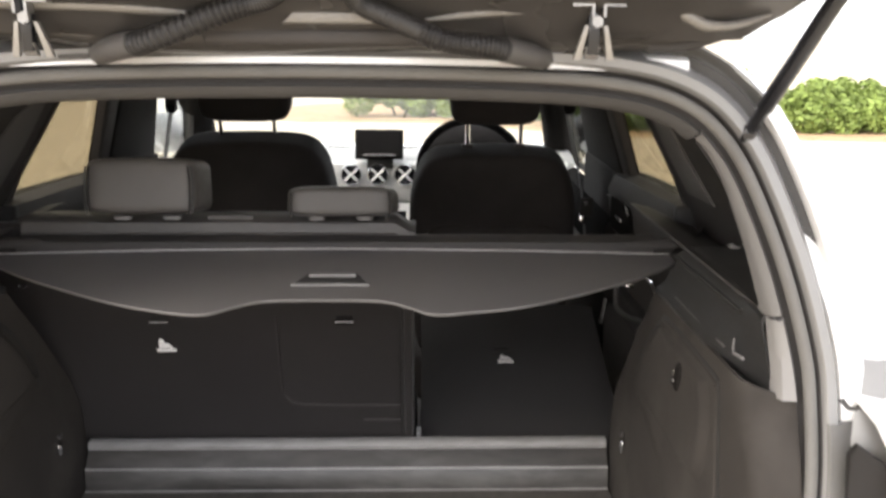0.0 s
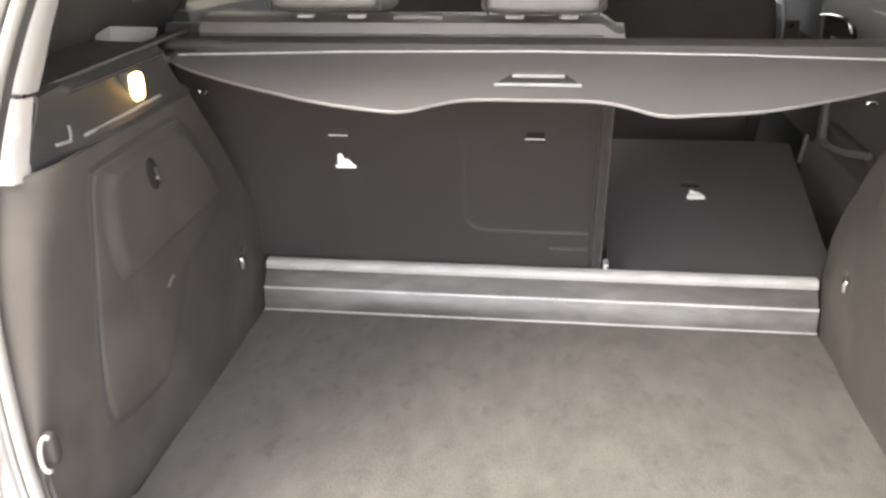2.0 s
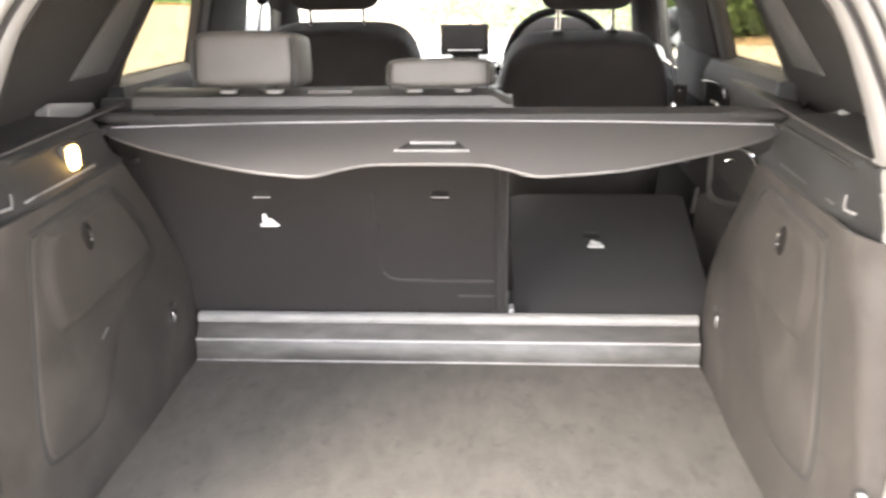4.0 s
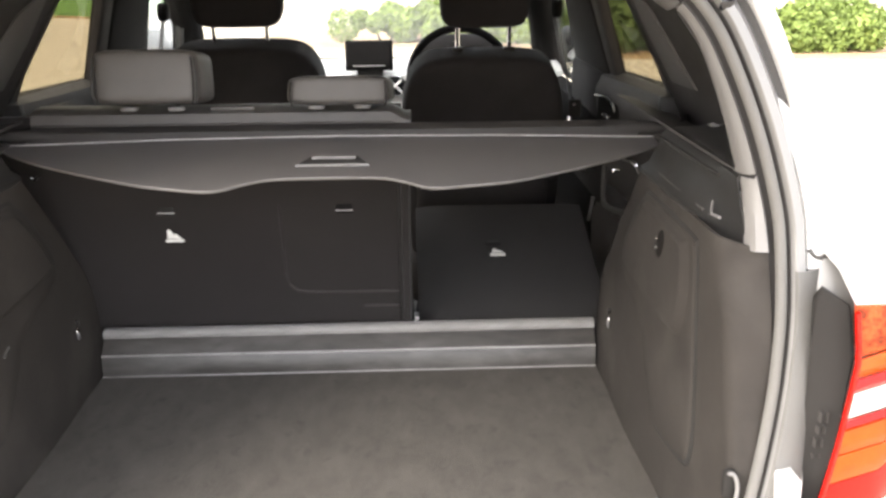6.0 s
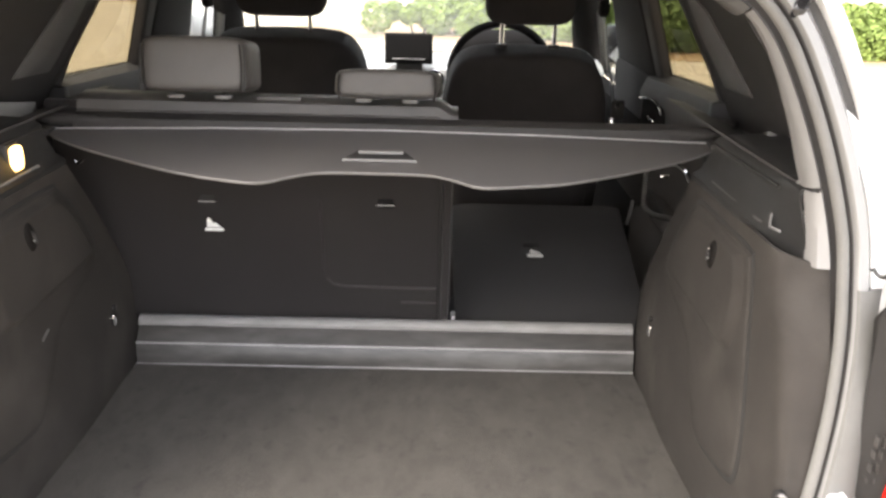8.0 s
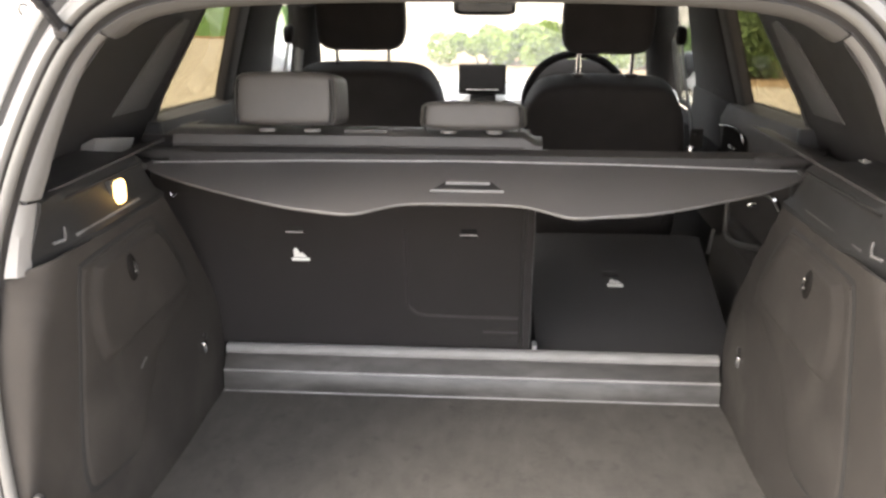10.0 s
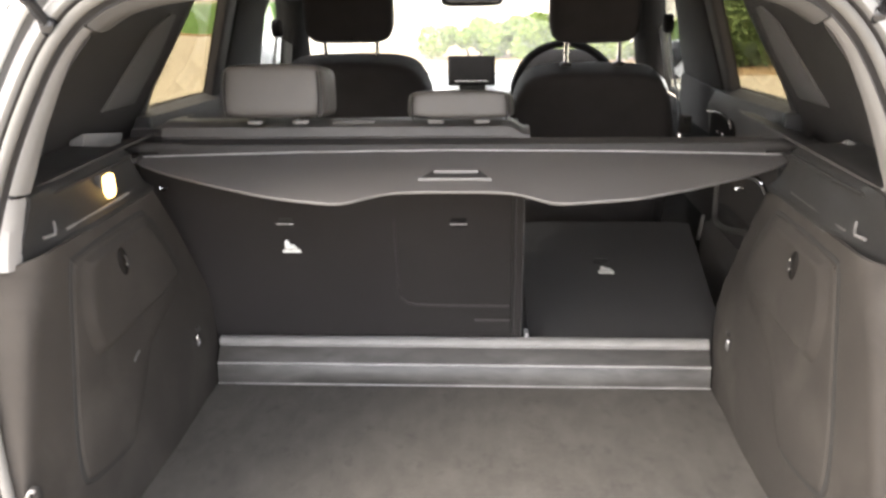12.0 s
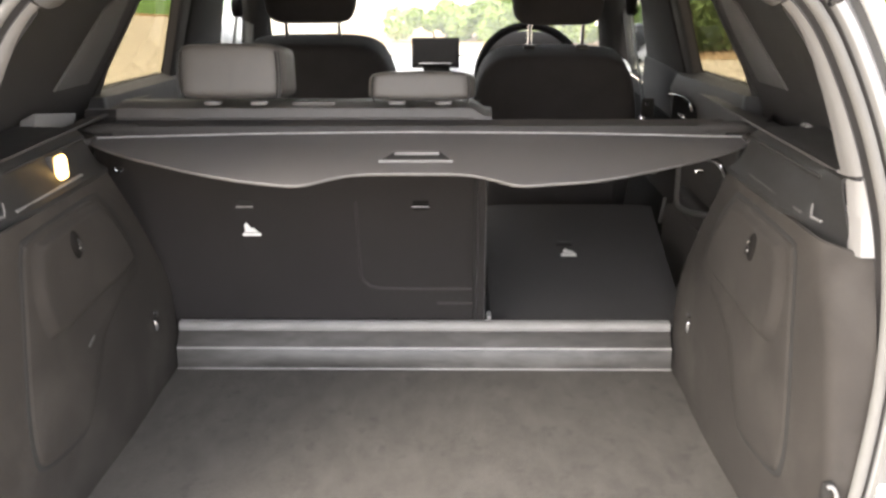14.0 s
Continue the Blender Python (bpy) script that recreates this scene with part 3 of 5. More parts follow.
def tail_lamp(s):
    """A lamp cluster with stacked bands, in a black housing whose flank shows while the tailgate is up."""
    lampthing = part("tail_lamp", prism([(s * 0.637, -0.704, 1.054), (s * 0.642, -0.712, 1.071), (s * 0.672, -0.730, 1.052), (s * 0.686, -0.736, 0.98), (s * 0.676, -0.742, 0.86), (s * 0.656, -0.745, 0.72), (s * 0.632, -0.725, 0.74), (s * 0.640, -0.716, 0.90), (s * 0.640, -0.710, 0.98)], (s * 0.03, 0.06, -0.03), 0.005), DARKTRIM, car, "rear lamp in a black housing with red and orange lenses")
    bands = [("reflector_lens", SPECKLE, 1.058, 0.985, 0), ("orange_lens", ORANGE, 0.984, 0.957, 0.003), ("red_lens", RED, 0.956, 0.936, 0.004), ("clear_lens", PALELENS, 0.935, 0.900, 0.002),
             ("red_lens", RED, 0.899, 0.884, 0.004), ("orange_lens", ORANGE, 0.883, 0.848, 0.003), ("orange_lens", ORANGE, 0.846, 0.805, 0.002), ("red_lens", RED, 0.803, 0.74, 0.0)]
    for nm, mat, z1, z0, push in bands:
        part(nm, rows_mesh([lamp_curve(s, z1, push), lamp_curve(s, (z0 + z1) / 2, push + 0.005), lamp_curve(s, z0 + 0.001, push)], 0.006), mat, lampthing)
    part("lens_rim", tube([(s * (rim_x(z) - 0.001), -0.751, z) for z in np.linspace(0.74, 1.05, 14)], 0.0038, 8), RED, lampthing)
    part("lamp_shoulder", rows_mesh([lamp_curve(s, 1.060, 0.001), [(p[0] * 0.998, p[1] + 0.05, 1.090) for p in lamp_curve(s, 1.06)], [(p[0] * 0.995, p[1] + 0.12, 1.105) for p in lamp_curve(s, 1.06)]], 0.004), PAINT, lampthing)
    bm = bmesh.new()
    for k, w in enumerate((0.020, 0.014, 0.018, 0.010)):
        for c in (0.0, 0.009):
            rbox((s * (0.650 + c) - 0.0005, -0.744 + 0.002 * k, 0.900 - 0.020 * k - w * 0.4), (s * (0.650 + c) + 0.0005, -0.735 + 0.002 * k, 0.900 - 0.020 * k + w * 0.3), 0, 1, bm)
    part("moulded_mark", bm, DOORTRIM, lampthing)
    part("lamp_surround", rows_mesh([[(s * x, y + dy, z) for x, y in ((0.640, -0.622), (0.665, -0.640), (0.70, -0.652), (0.76, -0.640))] for dy, z in ((0.025, 1.14), (0.0, 1.10), (-0.030, 1.05), (-0.045, 0.98))], 0.004), SHADEDPAINT, lampthing, "silver painted recess round the lamp")
    part("bump_stop", tube(smooth_line([(s * 0.652, -0.645, 1.097), (s * 0.660, -0.648, 1.087), (s * 0.670, -0.648, 1.086), (s * 0.690, -0.648, 1.091)], 5), 0.004, 8), RUBBERSHADE, lampthing)
    lampthing.location.x += -0.03 if s < 0 else 0.008


for s in (-1, 1):
    tail_lamp(s)


# ---- tailgate, raised ----
def tailgate():
    gate = thing("tailgate", "raised silver tailgate with black inner trim", "tailgate", (0, -0.50, 1.52))
    rows, inner = [], []
    for y, z, w in ((-0.505, 1.545, 0.44), (-0.56, 1.560, 0.50), (-0.70, 1.615, 0.545), (-0.90, 1.73, 0.57), (-1.15, 1.90, 0.58), (-1.35, 2.05, 0.56)):
        rows.append([(x, y + 0.02, z + 0.045 - 0.10 * abs(x / w) ** 4 * 0.3) for x in np.linspace(-w, w, 19)])
    part("outer_skin", rows_mesh(rows, 0.006), PAINT, gate)
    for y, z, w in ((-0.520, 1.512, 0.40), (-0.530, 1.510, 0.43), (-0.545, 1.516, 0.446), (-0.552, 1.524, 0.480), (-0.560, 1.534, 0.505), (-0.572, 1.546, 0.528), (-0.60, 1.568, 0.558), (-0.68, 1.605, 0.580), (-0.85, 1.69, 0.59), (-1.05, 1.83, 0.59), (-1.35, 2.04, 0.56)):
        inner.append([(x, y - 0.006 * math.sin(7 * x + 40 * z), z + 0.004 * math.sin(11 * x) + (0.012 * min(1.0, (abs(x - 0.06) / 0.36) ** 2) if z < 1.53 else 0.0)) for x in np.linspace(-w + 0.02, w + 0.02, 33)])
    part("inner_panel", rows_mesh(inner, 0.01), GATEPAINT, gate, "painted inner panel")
    for run in ([(-0.46, 1.552), (-0.40, 1.556), (-0.31, 1.557), (-0.21, 1.555), (-0.148, 1.550), (-0.105, 1.545)],
                [(0.152, 1.541), (0.20, 1.547), (0.26, 1.553), (0.347, 1.553), (0.433, 1.554), (0.457, 1.545), (0.476, 1.537), (0.51, 1.538), (0.548, 1.550)]):
        line = smooth_line([(x, -0.590 - 0.04 * max(0.0, abs(x) - 0.4), z) for x, z in run], 6)
        part("pressed_rib", tube(line, 0.0075, 10, None, [float(0.0075 * min(1.0, 0.15 + 4 * k * (1 - k))) for k in np.linspace(0, 1, len(line))]), RIB, gate, "pressed rib of the panel, pale where it catches light")
    part("centre_plate", prism([(-0.012, -0.588, 1.536), (0.098, -0.588, 1.536), (0.080, -0.590, 1.549), (0.002, -0.590, 1.549)], (0, 0.02, 0), 0.003), RIB, gate, "pale centre plate")
    part("centre_trim", rbox((-0.16, -0.61, 1.560), (0.34, -0.57, 1.61), 0.012, 3), PLASTIC, gate, "black centre trim")
    part("lower_trim", rbox((-0.11, -0.566, 1.512), (0.17, -0.545, 1.532), 0.008, 3), TRIM, gate)
    for s in (-1, 1):
        rim = smooth_line([(s * 0.40 + 0.02, -0.545, 1.514), (s * 0.450 + 0.02, -0.552, 1.517), (s * 0.498 + 0.02, -0.56, 1.532), (s * 0.528 + 0.02, -0.575, 1.547), (s * 0.556 + 0.02, -0.61, 1.572), (s * 0.58 + 0.02, -0.80, 1.665), (s * 0.585 + 0.02, -1.1, 1.86)], 8)
        part("edge_moulding", tube(rim, 0.008, 8), PLASTIC, gate)
        hx = 0.347 if s > 0 else -0.294
        hinge = part("hinge", rbox((hx - 0.009, -0.600, 1.503), (hx + 0.005, -0.585, 1.562), 0.003), GLOSSBLACK, gate, "bright steel hinge")
        part("hinge_plate", prism([(hx - 0.010, -0.590, 1.498), (hx + 0.006, -0.590, 1.498), (hx + 0.006, -0.600, 1.512), (hx - 0.010, -0.600, 1.512)], (0, 0.006, 0), 0.002), STEEL, hinge)
        for d in (-1, 1):
            part("hinge_leg", prism([(hx + d * 0.024, -0.592, 1.497), (hx + d * 0.015, -0.592, 1.497), (hx + d * 0.008, -0.602, 1.536), (hx + d * 0.013, -0.602, 1.536)], (0, 0.006, 0), 0.001), STEEL, hinge)
        for d in (-1, 1):
            part("hinge_arm", prism([(hx + d * 0.030, -0.614, 1.561), (hx + d * 0.005, -0.614, 1.561), (hx + d * 0.005, -0.614, 1.545), (hx + d * 0.008, -0.614, 1.545), (hx + d * 0.008, -0.614, 1.557), (hx + d * 0.030, -0.614, 1.557)], (0, 0.02, 0)), STEEL, hinge)
        part("hinge_bolt", disc((hx, -0.604, 1.540), (0, -1, 0), 0.007, 0.008, 6), STEEL, hinge)
        if s < 0:
            hose = [(-0.245, -0.522, 1.500), (-0.210, -0.565, 1.507), (-0.156, -0.60, 1.518), (-0.07, -0.605, 1.550), (-0.018, -0.605, 1.566), (0.03, -0.66, 1.61)]
        else:
            hose = [(0.300, -0.522, 1.497), (0.268, -0.565, 1.503), (0.225, -0.60, 1.512), (0.172, -0.60, 1.519), (0.113, -0.605, 1.543), (0.074, -0.605, 1.563), (0.05, -0.66, 1.61)]
        hose = smooth_line(hose, 44)
        ribs = [0.0118 + (0.0024 if (i % 4) < 2 else 0.0) * (1 if 68 < i < 150 else 0.3) for i in range(len(hose))]
        part("cable_conduit", tube(hose, 0.0125, 12, None, ribs), CONDUIT, gate, "ribbed black cable conduit")
        part("conduit_boot", tube(hose[8:72], 0.0148, 12), RIDGE, gate, "grey rubber boot of the conduit")
        a = Vector((0.553 if s > 0 else -0.524, -0.550, 1.411))
        b = a + Vector((s * 0.066, -0.36, 0.395))
        strut = part("gas_strut", tube([a + (b - a) * 0.08, b], 0.0105, 10), GLOSSBLACK, gate, "black gas strut")
        part("strut_rod", tube([a, a + (b - a) * 0.12], 0.008, 8), GLOSSBLACK, strut)
        part("strut_joint", cushion(a + Vector((0, 0.004, -0.002)), (0.024, 0.026, 0.028), 0.8, 12), GLOSSBLACK, strut)


tailgate()


# ---- boot lining ----
FLOOR = 0.625
bm = rows_mesh([[(x, y, FLOOR + 0.0015 * math.sin(7 * x + 3 * y)) for x in np.linspace(-0.53 - 0.03 * (y < -0.6), 0.53 + 0.03 * (y < -0.6), 30)] for y in np.linspace(-0.674, -0.036, 18)], 0.02)
solid("boot_floor", bm, CARPET, "worn dark grey carpeted boot floor board", "boot floor")


def step():
    root = thing("seat_step", "scuffed grey plastic step below the rear seats", "step", (0, 0, 0.62))
    xs = np.linspace(-0.528, 0.528, 33)
    part("riser", rows_mesh([[(x, y, z) for x in xs] for y, z in ((-0.036, 0.600), (-0.034, 0.632), (-0.031, 0.668), (-0.026, 0.674), (-0.014, 0.688), (-0.002, 0.701))], 0.004), SILLMETAL, root)
    part("lip", rows_mesh([[(x, y, z) for x in xs] for y, z in ((0.002, 0.698), (-0.004, 0.702), (-0.005, 0.710), (-0.001, 0.716), (0.006, 0.719), (0.018, 0.718), (0.026, 0.70))], 0.003), SILLBRIGHT, root, "pale lip with its highlight in the colour")
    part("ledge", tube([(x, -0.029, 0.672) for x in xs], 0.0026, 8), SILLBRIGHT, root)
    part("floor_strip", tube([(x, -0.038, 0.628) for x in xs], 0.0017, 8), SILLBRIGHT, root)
    part("scratch_mark", rbox((-0.360, -0.0145, 0.6700), (-0.353, -0.0105, 0.6725), 0.0005), WHITE, root)


step()


def wall_x(y, z):
    """Half width of the boot lining: a soft hump over the wheel, flaring at the opening."""
    hump = 0.014 * math.exp(-((y + 0.30) / 0.22) ** 2 - ((z - 0.70) / 0.14) ** 2)
    flare = max(0.0, -y - 0.60) * 0.08
    return 0.536 + 0.012 * (z - 0.62) / 0.5 - hump + flare


def front_y(z):
    return float(np.interp(z, (0.60, 0.72, 0.80, 0.86, 0.92, 1.00, 1.08, 1.12, 1.16, 1.20), (0.012, 0.012, 0.008, -0.02, -0.065, -0.125, -0.195, -0.23, -0.265, -0.29)))


PANEL = [(-0.556, 1.050), (-0.545, 1.072), (-0.520, 1.082), (-0.300, 1.084), (-0.262, 1.070), (-0.205, 1.020), (-0.150, 0.945), (-0.148, 0.918), (-0.165, 0.898), (-0.330, 0.852), (-0.365, 0.820), (-0.440, 0.748), (-0.475, 0.728), (-0.590, 0.738), (-0.618, 0.765), (-0.610, 0.85), (-0.575, 0.98)]


def side_trim(s, lit):
    name = "boot_side_trim"
    root = thing(name, "dark felt-covered boot side lining with access panel" + (" and a lit lamp" if lit else ""), "side trim", (s * 0.55, -0.3, 0.62), "boot side linings")
    rows = []
    for z in np.linspace(0.60, 1.105, 22):
        fy = front_y(z)
        ox, oy = open_at(z, s)
        ys = np.linspace(fy, oy + 0.050, 28)
        row = [(s * (wall_x(fy, z) + 0.13), fy + 0.07, z), (s * (wall_x(fy, z) + 0.05), fy + 0.040, z), (s * (wall_x(fy, z) + 0.014), fy + 0.014, z)]
        row += [(s * wall_x(y, z), y, z) for y in ys]
        w = wall_x(oy + 0.045, z)
        top = min(1.0, max(0.0, (z - 1.02) / 0.07))
        row += [(s * (w + (ox - w) * ((1 - top) * (1 - math.cos(a) ** 0.45) + top * math.sin(a))), oy + 0.044 - 0.046 * math.sin(a) ** 0.45, z - 0.012 * top * math.sin(a)) for a in np.linspace(0.05, math.pi / 2, 13)]
        rows.append(row)
    part("felt_lining", rows_mesh(rows, (s * 0.006, 0, 0)), FELT, root)
    part("pillar_foot", rows_mesh([[(s * x, y, z) for x, y in ((0.595, -0.15), (0.62, -0.11), (0.68, -0.02), (0.745, 0.13))] for z in (0.60, 0.9, 1.160)], (s * 0.004, 0.004, 0)), TRIM, root)
    # access panel in a recessed joint
    def shrink(pts, d):
        cy, cz = sum(p[0] for p in pts) / len(pts), sum(p[1] for p in pts) / len(pts)
        return [(cy + (y - cy) * (1 - d), cz + (z - cz) * (1 - d)) for y, z in pts]
    outline = [(p.x, p.y) for p in smooth_line([(y, z, 0) for y, z in PANEL], 4, True)]
    def plate(pts, lift, back, rings_at=((0.0, 0.0035), (0.012, 0.001), (0.03, 0.0), (0.3, 0.0), (0.6, 0.0), (0.85, 0.0))):
        """A cover that follows the lining: a filled outline, finely divided."""
        bm = bmesh.new()
        cy, cz = sum(p[0] for p in pts) / len(pts), sum(p[1] for p in pts) / len(pts)
        rings = []
        for k, down in rings_at:
            q = [(cy + (y - cy) * (1 - k), cz + (z - cz) * (1 - k)) for y, z in pts]
            rings.append([bm.verts.new((s * (wall_x(y, z) - lift + down), y, z)) for y, z in q])
        base = [bm.verts.new((s * (wall_x(y, z) + back), y, z)) for y, z in pts]
        rings.insert(0, base)
        n = len(pts)
        for a, b in zip(rings, rings[1:]):
            for i in range(n):
                bm.faces.new((a[i], a[(i + 1) % n], b[(i + 1) % n], b[i]))
        bm.faces.new(rings[-1])
        return bm
    part("panel_joint", plate([(y, z) for y, z in outline], 0.0022, 0.002, ((0.0, 0.0014), (0.012, 0.0002), (0.03, 0.0), (0.3, 0.0), (0.6, 0.0), (0.85, 0.0))), JOINT, root)
    panel = part("access_panel", plate(shrink(outline, 0.034), 0.0055, 0.002), FELT, root, "felt-covered access panel")
    upper = [(p.x, p.y) for p in smooth_line([(y, z, 0) for y, z in [(-0.536, 1.040), (-0.520, 1.064), (-0.490, 1.070), (-0.310, 1.071), (-0.268, 1.056), (-0.216, 1.006), (-0.172, 0.945), (-0.180, 0.920), (-0.380, 0.914), (-0.505, 0.912), (-0.535, 0.94), (-0.545, 1.00)]], 4, True)]
    part("panel_field", plate(upper, 0.0160, 0.002, ((0.0, 0.0105), (0.03, 0.0092), (0.08, 0.0045), (0.12, 0.0012), (0.16, 0.0002), (0.22, 0.0), (0.5, 0.0), (0.8, 0.0))), FELT, panel)
    # turn knob
    ky, kz = (-0.410 if s < 0 else -0.420), 1.032
    kx = wall_x(ky, kz) - 0.0165
    slant = Matrix.Rotation(0.38, 3, "X")
    knob = part("turn_knob", cushion((s * (kx + 0.004), ky, kz), (0.020, 0.032, 0.054), 0.9, 14, slant), KNOB, panel, "black turn knob")
    part("knob_grip", cushion((s * (kx - 0.004), ky, kz), (0.012, 0.006, 0.026), 0.7, 10, slant), JOINT, knob)
    for d in (-1, 1):
        part("grip_tip", cushion((s * (kx - 0.006), ky - 0.003, kz + d * 0.004), (0.005, 0.003, 0.003), 0.7, 8), GREYTRIM, knob)
    if s > 0:
        # added chrome sliver for the white highlight on this knob
        part("knob_pin", cushion((kx - 0.009, ky - 0.009, kz + 0.010), (0.004, 0.003, 0.012), 0.7, 8, slant), CHROME, knob)
    else:
        # pale sliver in place of the highlight on the panel's corner
        part("panel_scuff", tube([(-wall_x(y, z) + 0.0055, y, z) for y, z in ((-0.412, 0.855), (-0.400, 0.861), (-0.388, 0.864))], 0.0022, 8), RIDGE, panel)
    # small lashing eye on the wall
    ey, ez = -0.127, 0.768
    ex = wall_x(ey, ez) - 0.003
    part("hook_eye", rbox((s * ex - 0.005, ey - 0.006, ez - 0.012), (s * ex + 0.005, ey + 0.006, ez + 0.012), 0.002), CHROME, root, "small bright metal eye")
    part("eye_cap", disc((s * ex, ey + 0.012, ez + 0.02), (s, 0, 0), 0.006, 0.006, 12), PLASTIC, root)
    # lashing ring by the opening
    rx, ry, rz = (0.546, -0.752, 0.802) if s > 0 else (0.537, -0.752, 0.804)
    part("ring_pocket", cushion((s * (rx + 0.001), ry + 0.012, rz + 0.001), (0.018, 0.016, 0.044), 0.6, 12), DARKTRIM, root, "dark pocket of the ring")
    # only an arc: the ring's crescent highlight is put in by shape and grey
    part("lashing_ring", tube([(s * (rx + 0.009 * math.cos(a)), ry + 0.004 * math.sin(a), rz + 0.021 * math.sin(a)) for a in np.linspace(-0.62 * math.pi, 0.62 * math.pi, 21)], 0.0028, 8), GREYTRIM, root, "chrome lashing ring")
    # plastic upper strip
    strip = []
    for z, dx in ((1.098, -0.004), (1.104, -0.010), (1.112, -0.010), (1.122, 0.004), (1.160, 0.020), (1.172, 0.018), (1.182, 0.030), (1.186, 0.055), (1.188, 0.15)):
        ox, oy = open_at(z, s)
        row = []
        for k in np.linspace(0, 1, 18):
            y = (-0.215 - (z - 1.1) * 0.2) * (1 - k) + (oy + 0.020) * k
            x = 0.556 + dx if dx < 0.06 else min(0.556 + dx, glass_x(1.19) - 0.02)
            near = min(1.0, max(0.0, (y - oy - 0.02) / 0.14))
            row.append((s * (x * near + (ox - 0.016 + 0.2 * max(0.0, dx - 0.02)) * (1 - near)), y, z - (0.012 * (1 - near) if z < 1.106 else 0.0)))
        strip.append(row)
    upper_strip = part("upper_strip", rows_mesh(strip, (s * 0.004, 0, -0.004)), RUBBER, root, "black plastic upper strip")
    # the ridge's lit line is put into its grey, paler on the left
    part("strip_ridge", tube([(s * 0.556, -0.300, 1.118), (s * 0.556, -0.40, 1.1175), (s * 0.557, -0.47, 1.117), (s * 0.560, -0.515, 1.116)], 0.0018 if s > 0 else 0.0028, 8), RIDGE if s > 0 else GREYTRIM, upper_strip)
    part("strip_groove", tube([(s * (0.572 + 0.02 * max(0.0, -y - 0.5)), y, 1.168 + 0.01 * (-y - 0.2)) for y in (-0.24, -0.35, -0.45, -0.53)], 0.0032, 8), JOINT, upper_strip)
    hook = part("bag_hook", tube([(s * 0.564, -0.538, 1.136), (s * 0.562, -0.541, 1.124), (s * 0.562, -0.544, 1.118)], 0.0022, 8), RIDGE, upper_strip)
    part("hook_foot", tube([(s * 0.562, -0.544, 1.118), (s * 0.565, -0.570, 1.120)], 0.0022, 8), GREYTRIM, hook)
    part("strip_button", rbox((s * 0.592 - 0.010, -0.585, 1.178), (s * 0.592 + 0.010, -0.555, 1.190), 0.003), GREYTRIM, upper_strip)
    if lit:
        part("boot_lamp", cushion((s * 0.567, -0.351, 1.143), (0.018, 0.034, 0.040), 0.45, 12), AMBER, upper_strip, "glowing warm boot lamp")
        part("lamp_frame", rbox((s * 0.576 - 0.010, -0.374, 1.118), (s * 0.576 + 0.010, -0.328, 1.168), 0.004), PLASTIC, upper_strip)
    # shelf under the window
    part("window_shelf", rows_mesh([[(s * (x if y > -0.4 else 0.585 + (x - 0.585) * (y + 0.62) / 0.22), y, z) for y in np.linspace(-0.60, 0.15, 16)] for x, z in ((0.585, 1.186), (0.625, 1.178), (0.66, 1.160), (0.70, 1.150))], 0.004), TRIM, root)
    # added pale wedge that stands for a gleam of light on the shelf
    wedge = [(-0.222, 1.210), (-0.058, 1.184), (-0.090, 1.156), (-0.250, 1.160)] if s < 0 else [(-0.226, 1.191), (-0.248, 1.197), (-0.254, 1.187), (-0.232, 1.181)]
    part("belt_guide", prism([(s * 0.655, y, z) for y, z in wedge], (s * 0.03, 0, -0.015), 0.006), CAPTRIM, root, "pale wedge for the gleam on the window shelf")
    if s > 0:
        part("seat_striker", tube(smooth_line([(0.552, -0.07, 1.093), (0.564, -0.082, 1.091), (0.576, -0.09, 1.080), (0.584, -0.09, 1.064)], 5), 0.005, 8), CHROME, root, "bright seat striker loop")
        part("striker_plate", rbox((0.535, -0.06, 1.062), (0.551, -0.05, 1.068), 0.001), CHROME, root)
    else:
        part("seat_striker", tube(smooth_line([(-0.576, -0.110, 1.084), (-0.571, -0.111, 1.078), (-0.562, -0.110, 1.085)], 5), 0.0028, 8), CHROME, root, "small bright striker")
    return root


side_trim(-1, True)
side_trim(1, False)


# ---- pillars, doors and side glass ----
def on_glass(s, pts, inset):
    return [(s * (glass_x(z) - inset), y, z) for y, z in pts]


